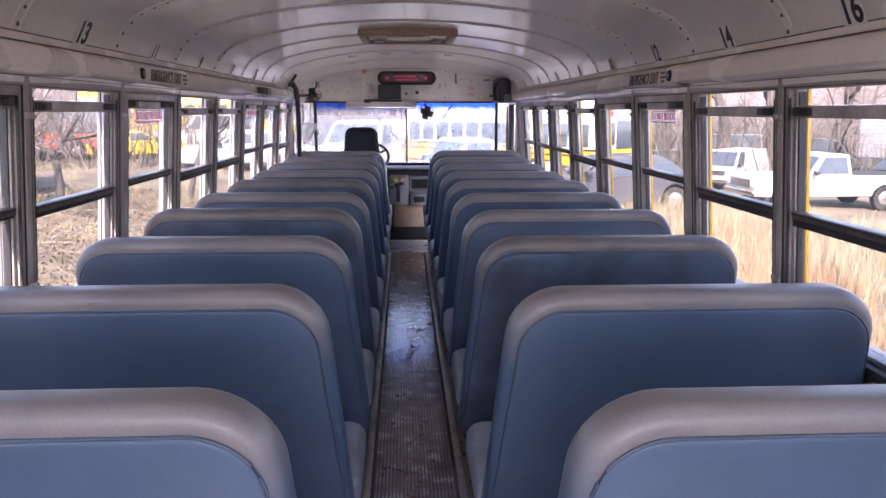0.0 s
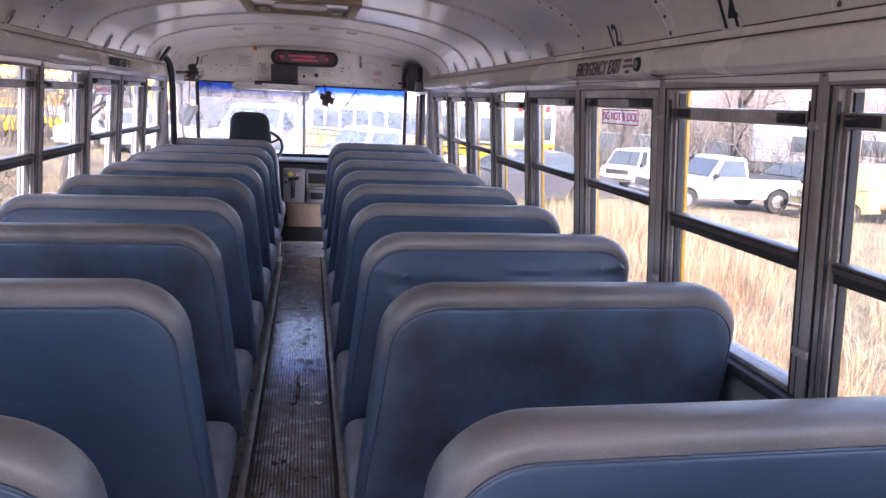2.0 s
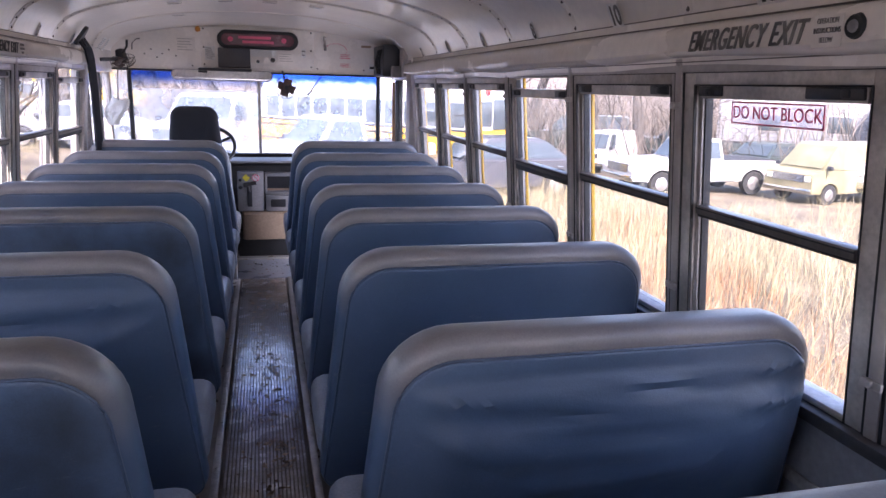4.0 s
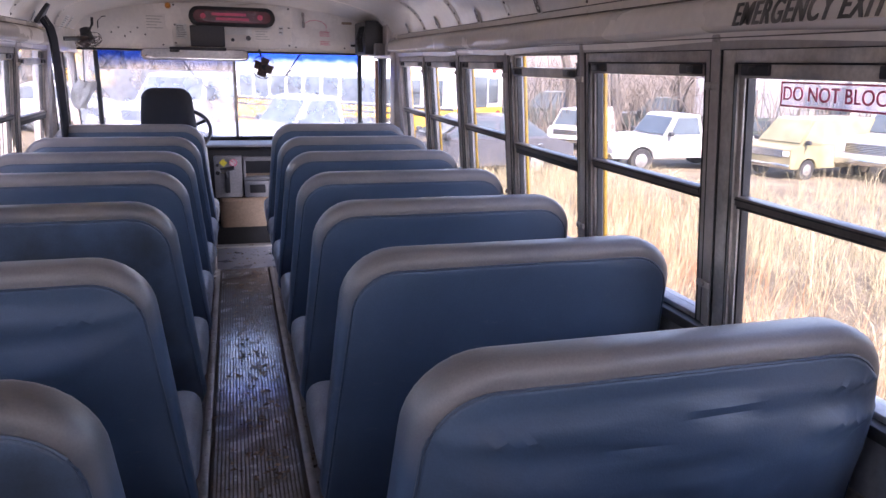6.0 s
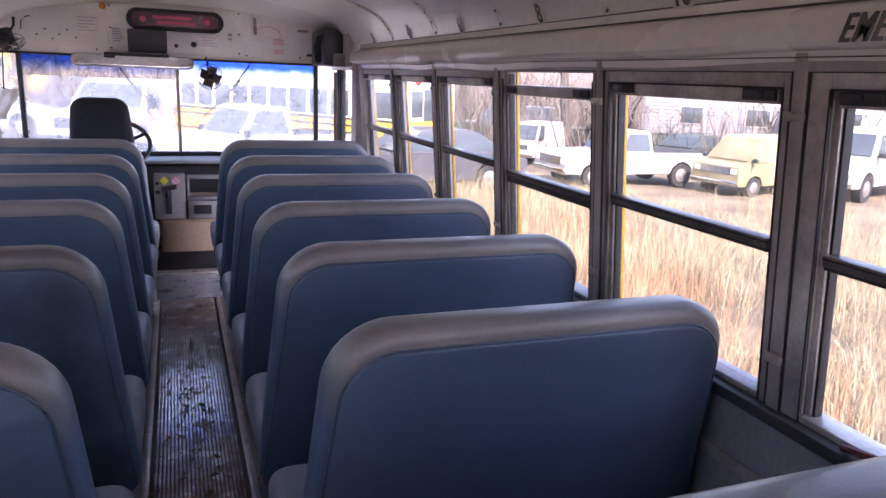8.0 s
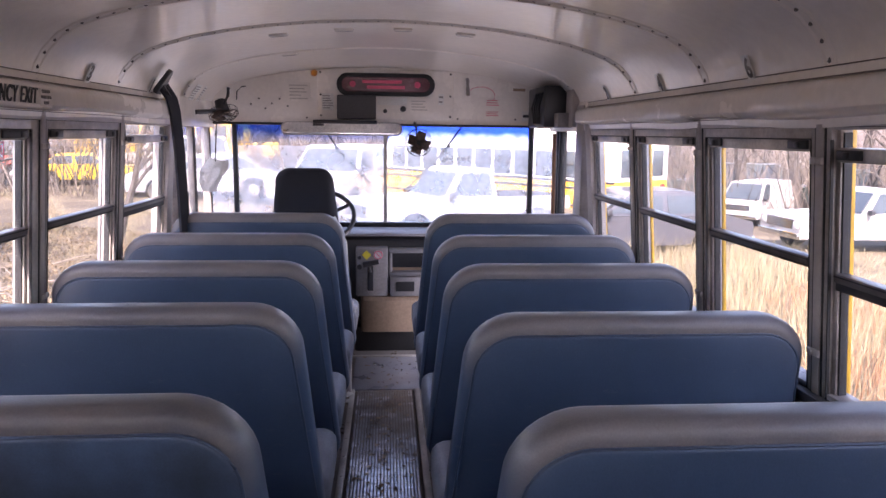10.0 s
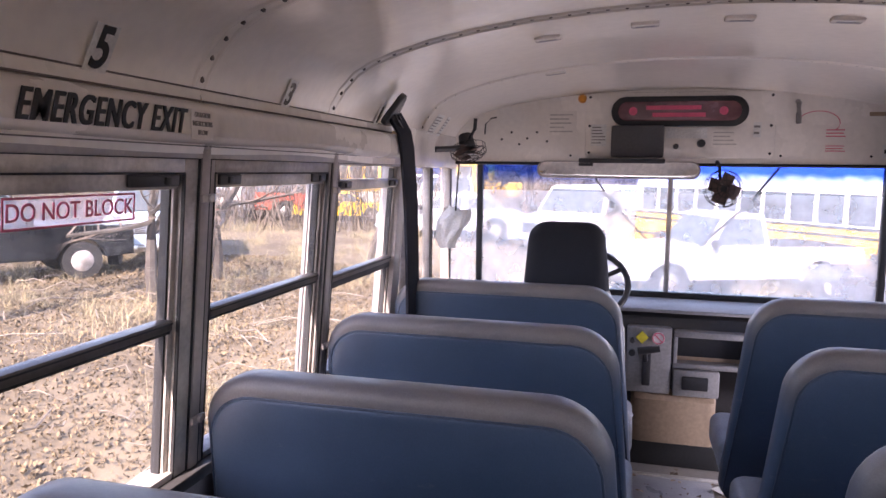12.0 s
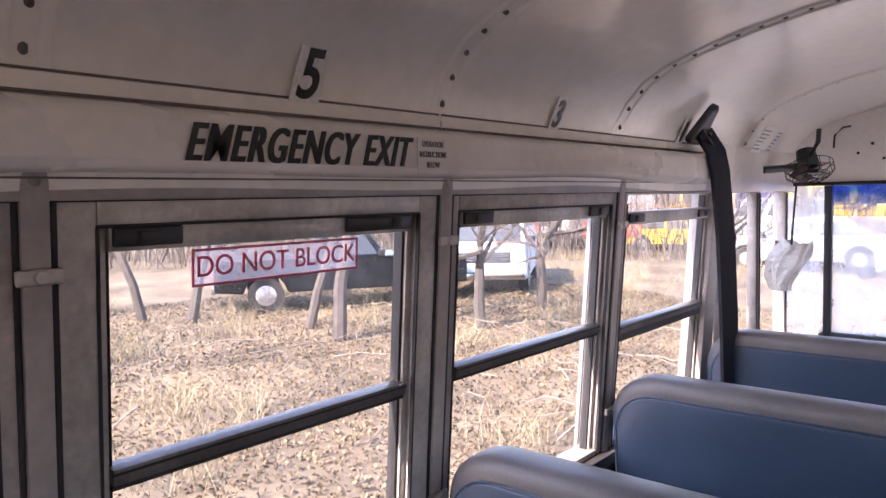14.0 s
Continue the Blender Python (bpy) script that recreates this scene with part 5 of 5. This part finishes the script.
def tree(name, h, r, seed, depth=4, spread=0.55, split=3):
    """A bare tree: a tapered trunk with limbs, and a crown of fine twigs."""
    rng = random.Random(seed)
    t = empty(name, Matrix(), "bare leafless tree with grey bark and fine twigs", "tree", "bare trees")
    wood, twigs = bmesh.new(), bmesh.new()

    def grow(p, d, length, rad, lvl):
        pts, rads, n = [p], [rad], 4 if lvl < 2 else 3
        for i in range(n):
            d = (d + Vector((rng.gauss(0, 0.13), rng.gauss(0, 0.13), rng.gauss(0.03, 0.10)))).normalized()
            p = p + d * length / n
            pts.append(p)
            rads.append(rad * (1 - 0.45 * (i + 1) / n))
        tube(pts, rad, 7 if lvl == 0 else 5 if lvl == 1 else 3, wood if lvl < 2 else twigs, rads, lvl < 2)
        if lvl < depth:
            for i in range(split + (lvl == 0) + (lvl > 1)):
                q = rng.uniform(0.35, 1.0)
                j = min(n - 1, int(q * n))
                base = pts[j].lerp(pts[j + 1], q * n - j)
                ax = Vector((rng.gauss(0, 1), rng.gauss(0, 1), rng.gauss(0.2, 0.5))).normalized()
                grow(base, (d * (1 - spread) + ax * spread).normalized(), length * rng.uniform(0.5, 0.75), rads[j] * 0.55, lvl + 1)

    grow(Vector((0, 0, -0.1)), Vector((rng.gauss(0, 0.03), rng.gauss(0, 0.03), 1)).normalized(), h * 0.5, r, 0)
    part("trunk", wood, M["bark"], t)
    part("crown", twigs, M["twig"], t, "crown of bare twigs", smooth=False)
    return t


def at_ground(x, y, turn=0, k=1.0):
    return pose(x, y, ground_z(x, y), 0, 0, turn) @ Matrix.Diagonal((k, k, k, 1))


def plant(ob, m):
    o = copy_thing(ob, m)
    o.matrix_basis = m
    return o


slim = tree("bare_tree", 7.5, 0.11, 3, 4)
slim.matrix_basis = at_ground(-8.1, 11.5)
slim2 = tree("bare_tree", 6.0, 0.085, 8, 4, 0.6)
slim2.matrix_basis = at_ground(-9.3, 11.9)
low = tree("bare_tree", 4.2, 0.10, 15, 4, 0.75, 4)
low.matrix_basis = at_ground(-7.2, 13.7)
for o in (slim, slim2, low):
    o["label"] = "slim bare tree with light grey bark among leaves"
# the left trees at y up to 8 are unseen, added to cast shadows ahead
for src, x, y, a, k in ((slim2, -11.3, 11.0, 40, 1.1), (slim, -12.3, 10.7, 100, 0.8), (slim2, -13.8, 9.6, 200, 1.1), (low, -7.4, 15.8, 70, 1.0), (slim, -14.5, 15.5, 10, 1.2), (slim, -8.0, 4.3, 60, 1.1), (slim2, -11.0, 6.3, 160, 1.2), (slim, -5.6, 3.2, 220, 1.0), (slim2, -13.5, 8.0, 90, 1.2), (slim2, -5.2, 17.5, 300, 0.9)):
    plant(src, at_ground(x, y, a, k))
big = tree("bare_tree", 9.0, 0.24, 31, 5, 0.6)
big.matrix_basis = at_ground(14.5, 27.5)
bushy = tree("bare_tree", 5.0, 0.12, 44, 5, 0.7, 3)
bushy.matrix_basis = at_ground(17.5, 29.0)
rng = random.Random(77)
spots = [(13.0, 30.0), (16.0, 25.0), (19.5, 31.0), (23.0, 27.0), (25.5, 22.0), (28.0, 19.0), (22.0, 14.0), (26.0, 30.0), (10.5, 31.0), (30.0, 25.0), (33, 15), (27, 9), (7.5, 34), (3.5, 38), (-1, 36), (-4, 34), (-6.5, 31), (-9.5, 36), (-13, 35), (-16, 31), (-18, 27), (-19, 22), (-20, 17), (-22, 12), (-17.5, 19), (-24, 20), (12, 38), (18, 38), (25, 36), (-13, 41), (0, 44), (-7, 43)]
for i, (x, y) in enumerate(spots):
    plant((big, bushy)[i % 2], at_ground(x + rng.uniform(-0.8, 0.8), y + rng.uniform(-0.8, 0.8), rng.uniform(0, 360), rng.uniform(0.75, 1.15)))

def woods(rng):
    while True:
        a, d = rng.uniform(-1.25, 1.35), rng.uniform(27, 62)
        x, y = d * math.sin(a), d * math.cos(a)
        if not (3 < x < 10 and y < 36) and noise.noise(Vector((x * 0.12, y * 0.12, 3))) > -0.25:
            return x, y, 0.8 + 0.5 * noise.noise(Vector((x * 0.2, y * 0.2, 9)))


blades("bare_woods", 30000, woods, (0.8, 4.6), (0.015, 0.045), mat("bare_brush", (0.14, 0.116, 0.095), 0.95, 0, 0.6, 0.3, 2, 0, island=0.6), "bare leafless brush and woods behind the lot", 33, 1.3)

# ---- parked vehicles ----
def paint(name, c, rough=0.3, rust=None):
    return mat(name, c, rough, 0, 0.85, 1.4, 30, 0.03, coat=0.3, stain=rust, grainy=0.12)


P = dict(white=paint("white_paint", (0.40, 0.39, 0.37)), black=mat("black_paint", (0.006, 0.0065, 0.008), 0.25, 0, 0.8, 1.4, 30, 0.02, spec=0.2), tan=paint("faded_tan_paint", (0.25, 0.21, 0.12), 0.5, (0.15, 0.135, 0.07)), plum=paint("dark_grey_paint", (0.06, 0.06, 0.068)),
         blue=paint("pale_blue_paint", (0.42, 0.55, 0.66), 0.4), red=paint("faded_red_paint", (0.42, 0.07, 0.04), 0.45), yellow=paint("bright_yellow_paint", (0.80, 0.50, 0.02)), green=paint("dark_green_paint", (0.05, 0.065, 0.06)), silver=paint("dull_silver_skin", (0.26, 0.26, 0.265), 0.5))
M["car_glass"] = mat("dark_car_glass", (0.06, 0.075, 0.085), 0.08, 0, 0.8, 2, 20, 0, spec=0.45)
M["tyre"] = mat("tyre_rubber", (0.022, 0.021, 0.02), 0.8, 0, 0.7, 8, 60, 0.2)
M["rim"] = mat("steel_rim", (0.32, 0.31, 0.30), 0.45, 0.6, 0.7, 8, 60, 0.05)
M["chrome"] = mat("chrome", (0.6, 0.6, 0.6), 0.18, 1.0, 0.8, 8, 60, 0.02)
M["lamp_red"] = mat("red_lamp_lens", (0.55, 0.03, 0.03), 0.25, 0, 0.9, 8, 40, 0)
M["lamp_clear"] = mat("clear_lamp_lens", (0.75, 0.73, 0.66), 0.15, 0, 0.9, 8, 40, 0)


def extrude_side(poly, w, bevel=0.04, taper=None):
    """A side outline (x, z) drawn across the width; taper(z) gives the half width."""
    b = bmesh.new()
    rows = [[b.verts.new((x, s * (taper(z) if taper else w / 2), z)) for x, z in poly] for s in (-1, 1)]
    b.faces.new(rows[0])
    b.faces.new(rows[1][::-1])
    for i in range(len(poly)):
        j = (i + 1) % len(poly)
        b.faces.new((rows[0][j], rows[0][i], rows[1][i], rows[1][j]))
    bmesh.ops.recalc_face_normals(b, faces=b.faces[:])
    if bevel:
        e = [e for e in b.edges if abs(e.verts[0].co.y - e.verts[1].co.y) < 1e-4]
        bmesh.ops.bevel(b, geom=e, offset=bevel, segments=2, affect="EDGES", clamp_overlap=True)
    return b


KINDS = dict(
    #       L    W    clear hood  belt  roof  cab bottom (rear, front)  cab roof      axles         wheel
    pickup=(5.3, 1.95, 0.42, 1.06, 1.08, 1.74, (-0.52, 0.88), (-0.44, 0.40), (-1.65, 1.65), 0.37),
    suv=(4.8, 1.95, 0.40, 1.08, 1.12, 1.80, (-2.30, 1.10), (-2.15, 0.50), (-1.40, 1.45), 0.37),
    van=(5.0, 2.0, 0.38, 1.15, 1.20, 2.05, (-2.42, 1.95), (-2.35, 1.20), (-1.45, 1.60), 0.35),
    sedan=(4.7, 1.8, 0.28, 0.88, 0.92, 1.42, (-1.75, 1.15), (-1.05, 0.35), (-1.35, 1.40), 0.32),
)


def vehicle(name, kind, color, x, y, heading, label, rims="rim", k=1.0):
    L, W, c, hood, belt, roof, cb0, cr, ax, wr = KINDS[kind]
    v = empty(name, at_ground(x, y, heading, k), label, "vehicle")
    under = []
    for a in sorted(ax):
        under += [(a - wr * 1.25, c)] + [(a + wr * 1.18 * math.cos(t), wr + wr * 1.18 * math.sin(t)) for t in np.linspace(math.pi * 0.93, math.pi * 0.07, 9)] + [(a + wr * 1.25, c)]
    tail = belt - (0.02 if kind == "pickup" else 0.14 if kind == "sedan" else 0)
    poly = [(-L / 2, c + 0.05)] + under + [(L / 2 - 0.03, c + 0.03), (L / 2, c + 0.2), (L / 2 - 0.02, hood - 0.10), (L / 2 - 0.12, hood - 0.02), (cb0[1], hood + 0.03), (cb0[0], belt)]
    poly += [(-L / 2 + 0.05, tail), (-L / 2, tail - 0.08)]
    part("body", extrude_side(poly, W, 0.035, lambda z: W / 2 * (1 - 0.05 * max(0, z - 0.75) / 0.4)), color, v)
    half = lambda z: W / 2 * (0.94 - 0.16 * max(0, z - belt) / (roof - belt))
    cab = [(cb0[0], belt - 0.03), (cb0[1], belt - 0.03), (cr[1], roof - 0.03), (cr[1] - 0.12, roof), (cr[0] + 0.10, roof), (cr[0], roof - 0.04)]
    part("cab", extrude_side(cab, W, 0.03, half), color, v)
    # glass: windshield, rear window, side windows
    def quad(pts, out):
        b = bmesh.new()
        vs = [b.verts.new(p) for p in pts] + [b.verts.new(Vector(p) + Vector(out)) for p in pts]
        for f4 in ((0, 1, 2, 3), (7, 6, 5, 4), (0, 4, 5, 1), (1, 5, 6, 2), (2, 6, 7, 3), (3, 7, 4, 0)):
            b.faces.new([vs[i] for i in f4])
        bmesh.ops.recalc_face_normals(b, faces=b.faces[:])
        return b
    z0, z1 = belt + 0.05, roof - 0.10
    def edge(a, b2, z):
        return a + (b2 - a) * (z - belt) / (roof - belt)
    xf0, xf1 = edge(cb0[1], cr[1], z0), edge(cb0[1], cr[1], z1)
    xr0, xr1 = edge(cb0[0], cr[0], z0), edge(cb0[0], cr[0], z1)
    part("windshield", quad([(xf0, -half(z0) + 0.09, z0), (xf0, half(z0) - 0.09, z0), (xf1, half(z1) - 0.08, z1), (xf1, -half(z1) + 0.08, z1)], (0.02, 0, 0.012)), M["car_glass"], v)
    part("rear_window", quad([(xr0, -half(z0) + 0.12, z0), (xr0, half(z0) - 0.12, z0), (xr1, half(z1) - 0.12, z1), (xr1, -half(z1) + 0.12, z1)], (-0.02, 0, 0.01)), M["car_glass"], v)
    n = {"pickup": 1, "suv": 3, "van": 1, "sedan": 2}[kind]
    for s in (-1, 1):
        lo, hi = (xr0 + 0.10, xr1 + 0.10), (xf0 - 0.16, xf1 - 0.12)
        if kind == "van":
            lo = (xf0 - 1.0, xf1 - 0.75)
        for i in range(n):
            q0, q1 = i / n + (0.03 if i else 0), (i + 1) / n - (0.03 if i < n - 1 else 0)
            pts = [(lo[0] + (hi[0] - lo[0]) * q0, s * half(z0), z0), (lo[0] + (hi[0] - lo[0]) * q1, s * half(z0), z0), (lo[1] + (hi[1] - lo[1]) * q1, s * half(z1), z1), (lo[1] + (hi[1] - lo[1]) * q0, s * half(z1), z1)]
            part("side_window", quad(pts, (0, s * 0.012, 0.003)), M["car_glass"], v)
        part("door_seam", box(cb0[1] - 0.12, cb0[1] - 0.108, s * (W / 2 * 0.985) - 0.004, s * (W / 2 * 0.985) + 0.004, c + 0.12, belt - 0.02, 0), M["tyre"], v)
        part("door_handle", box(xr0 + 0.18, xr0 + 0.32, min(s * W / 2 * 0.965, s * (W / 2 * 0.965 + 0.03)), max(s * W / 2 * 0.965, s * (W / 2 * 0.965 + 0.03)), belt - 0.16, belt - 0.13, 0.006), M["chrome"], v)
        part("wing_mirror", box(xf0 - 0.16, xf0 - 0.04, min(s * (W / 2 - 0.02), s * (W / 2 + 0.16)), max(s * (W / 2 - 0.02), s * (W / 2 + 0.16)), belt + 0.02, belt + 0.16, 0.02), M["plastic"], v)
        part("headlight", box(L / 2 - 0.05, L / 2 + 0.012, min(s * (W / 2 - 0.10), s * (W / 2 - 0.34)), max(s * (W / 2 - 0.10), s * (W / 2 - 0.34)), hood - 0.33, hood - 0.16, 0.015), M["lamp_clear"], v)
        part("tail_light", box(-L / 2 - 0.012, -L / 2 + 0.05, min(s * (W / 2 - 0.06), s * (W / 2 - 0.20)), max(s * (W / 2 - 0.06), s * (W / 2 - 0.20)), tail - 0.35, tail - 0.12, 0.012), M["lamp_red"], v)
        for a in ax:
            wh = part("wheel", disc((a, s * (W / 2 - 0.12), wr), (0, 1, 0), wr, 0.22, 24), M["tyre"], v)
            rm = disc((a, s * (W / 2 - 0.008), wr), (0, s, 0), wr * 0.62, 0.03, 20, None, wr * 0.5)
            disc((a, s * (W / 2 + 0.006), wr), (0, s, 0), wr * 0.22, 0.04, 12, rm, wr * 0.16)
            part("rim", rm, M[rims], wh)
    gr = bmesh.new()
    for i in range(6):
        box(L / 2 - 0.02, L / 2 + 0.012, -W / 2 + 0.38, W / 2 - 0.38, hood - 0.36 + i * 0.042, hood - 0.338 + i * 0.042, 0.004, gr)
    part("grille", gr, M["chrome"], v)
    part("grille_back", box(L / 2 - 0.03, L / 2 + 0.004, -W / 2 + 0.36, W / 2 - 0.36, hood - 0.37, hood - 0.12, 0.004), M["plastic"], v)
    for xb in (L / 2 - 0.02, -L / 2 - 0.06):
        part("bumper", box(xb, xb + 0.08, -W / 2 + 0.03, W / 2 - 0.03, c + 0.02, c + 0.19, 0.02), M["chrome"], v)
    if kind == "pickup":
        part("bed_floor", box(-L / 2 + 0.10, cb0[0] - 0.12, -W / 2 + 0.14, W / 2 - 0.14, belt - 0.02, belt + 0.004, 0), M["tyre"], v, "dark open cargo bed")
    return v


# ---- parked school buses ----
def school_bus(x, y, heading, length, label, body, upper=None):
    s = empty("school_bus", at_ground(x, y, heading), label, "bus", "parked buses")
    sec = [(-1.2, 0.55), (1.2, 0.55), (1.2, 1.3), (1.17, 2.3), (1.05, 2.62), (0.75, 2.82), (0.3, 2.9), (-0.3, 2.9), (-0.75, 2.82), (-1.05, 2.62), (-1.17, 2.3), (-1.2, 1.3)]

    def shell(pts):
        b = bmesh.new()
        rows = [[b.verts.new((xx, yy, zz)) for yy, zz in pts] for xx in (-length / 2, length / 2)]
        b.faces.new(rows[0])
        b.faces.new(rows[1][::-1])
        for i in range(len(pts)):
            j = (i + 1) % len(pts)
            b.faces.new((rows[0][i], rows[0][j], rows[1][j], rows[1][i]))
        bmesh.ops.recalc_face_normals(b, faces=b.faces[:])
        return b

    if upper:
        part("body", shell([(-1.2, 0.55), (1.2, 0.55), (1.2, 1.3), (1.195, 1.5), (-1.195, 1.5), (-1.2, 1.3)]), body, s)
        part("roof", shell([(-1.195, 1.503), (1.195, 1.503)] + sec[3:11]), upper, s, "pale upper body and roof")
    else:
        part("body", shell(sec), body, s)
    n = int(length / 0.75)
    for sy in (-1, 1):
        for i in range(n):
            xx = -length / 2 + 0.35 + i * (length - 0.5) / n
            w = part("window", box(xx, xx + 0.6, sy * 1.175 - 0.03, sy * 1.175 + 0.03, 1.55, 2.2, 0.01), M["car_glass"], s)
            part("window_bar", box(xx, xx + 0.6, sy * 1.21 - 0.012, sy * 1.21 + 0.012, 1.86, 1.89, 0), M["rubber"], w)
        for zz in (0.85, 1.28, 1.46):
            part("rub_rail", box(-length / 2, length / 2, sy * 1.205 - 0.015, sy * 1.205 + 0.015, zz, zz + 0.05, 0.004), M["plastic"], s, "black rub rail")
        for a in (-length / 2 + 2.0, length / 2 - 1.2):
            wh = part("wheel", disc((a, sy * 1.06, 0.5), (0, 1, 0), 0.5, 0.28, 24), M["tyre"], s)
            part("rim", disc((a, sy * 1.205, 0.5), (0, sy, 0), 0.28, 0.03, 20, None, 0.22), M["rim"], wh)
    e = -length / 2
    for y0, y1, z0, z1 in ((-0.95, -0.45, 1.6, 2.25), (0.45, 0.95, 1.6, 2.25), (-0.38, 0.38, 1.5, 2.3), (-0.38, 0.38, 0.75, 1.2)):
        part("rear_window", box(e - 0.02, e + 0.02, y0, y1, z0, z1, 0.01), M["car_glass"], s)
    for yy in (-0.95, -0.7, 0.7, 0.95):
        part("tail_light", disc((e - 0.02, yy, 2.5 if abs(yy) < 0.8 else 1.3), (-1, 0, 0), 0.10, 0.05, 16), M["lamp_red"], s)
    part("bumper", box(e - 0.15, e, -1.15, 1.15, 0.5, 0.75, 0.03), M["plastic"], s)
    part("hood", box(length / 2, length / 2 + 1.3, -0.85, 0.85, 0.7, 1.45, 0.12), body, s)
    return s


vehicle("pickup_truck", "pickup", P["white"], 11.5, 19.5, 182, "old white pickup truck parked in dry grass", "rim", 0.86)
vehicle("van", "van", P["white"], 11.9, 25.6, 222, "white van parked behind the pickup truck", "rim", 0.66)
tan_van = vehicle("tan_van", "van", P["tan"], 14.9, 17.9, 190, "faded tan van with covered mossy front", "rim", 0.74)
for o in tan_van.children:
    if o.name.startswith(("windshield", "side_window")):
        o.data.materials[0] = P["tan"]
vehicle("suv", "suv", P["white"], 17.4, 17.2, 200, "white sport utility vehicle in the lot")
vehicle("sedan", "sedan", P["plum"], 5.4, 18.6, 185, "dark grey sedan parked in dry grass")
vehicle("wrecked_truck", "suv", P["green"], 13.2, 31.0, 150, "dark green wrecked utility truck among trees")
vehicle("wrecked_sedan", "sedan", P["green"], 17.2, 23.3, 20, "dark wrecked sedan among trees", "rim", 0.85)
vehicle("wrecked_truck", "pickup", P["green"], 16.4, 27.4, 130, "dark wrecked truck in front of bare trees")
vehicle("pickup_truck", "pickup", P["white"], 1.7, 20.4, 205, "old white pickup truck ahead of the bus")
vehicle("work_truck", "suv", P["white"], -1.4, 26.0, 250, "white work truck behind other trucks", "rim", 1.15)
vehicle("station_wagon", "suv", P["white"], -8.8, 33.0, 200, "white station wagon parked ahead of the bus")
vehicle("black_pickup", "pickup", P["black"], -11.1, 14.2, 56, "black pickup truck parked under bare trees", "alu_dark", 0.9)
vehicle("blue_van", "van", P["blue"], -10.3, 18.3, 300, "pale blue van beyond the trees", "rim", 0.9)
vehicle("red_pickup", "pickup", P["red"], -14.6, 29.5, 196, "faded red pickup truck in the lot")
vehicle("yellow_sedan", "sedan", P["yellow"], -11.0, 30.4, 20, "bright yellow car in the lot", "rim", 0.8)
vehicle("white_van", "van", P["white"], -14.6, 31.0, 260, "tall white van in the lot", "rim", 1.15)
vehicle("sedan", "sedan", P["silver"], -5.6, 26.5, 190, "silver sedan parked in the lot")
school_bus(3.6, 23.9, 129, 8.5, "yellow school bus with dark windows and pale roof", M["yellow"], M["roofskin"])
school_bus(-11.2, 38.0, 8, 9.5, "yellow school bus parked at the back of the lot", M["yellow"])


def trailer(x, y, turn, length, skin, label):
    """A box trailer with ribbed siding, windows and two wheels."""
    tr = empty("trailer", at_ground(x, y, turn), label, "trailer")
    h = length / 2
    part("body", box(-h, h, -1.15, 1.15, 0.45, 2.85, 0.12), skin, tr)
    b = bmesh.new()
    for i in range(16):
        box(-h - 0.02, h + 0.02, -1.165, 1.165, 0.6 + i * 0.135, 0.65 + i * 0.135, 0.01, b)
    part("ribbing", b, skin, tr, "horizontal ribbed siding")
    for xx in (-0.6 * h, 0.05 * h, 0.55 * h):
        for sy in (-1, 1):
            w = part("window", box(xx, xx + 0.8, sy * 1.17 - 0.02, sy * 1.17 + 0.02, 1.5, 2.1, 0.02), M["car_glass"], tr)
            part("window_frame", box(xx - 0.05, xx + 0.85, sy * 1.17 - 0.012, sy * 1.17 + 0.012, 1.45, 2.15, 0.01), M["alu_dark"], w)
    for sy in (-1, 1):
        part("wheel", disc((0.3, sy * 1.0, 0.34), (0, 1, 0), 0.34, 0.22, 20), M["tyre"], tr)
    return tr


trailer(20.6, 25.2, -40, 7.2, P["silver"], "grey corrugated travel trailer among trees")
trailer(23.5, 20.5, -52, 7.0, P["white"], "long white travel trailer behind parked trucks")
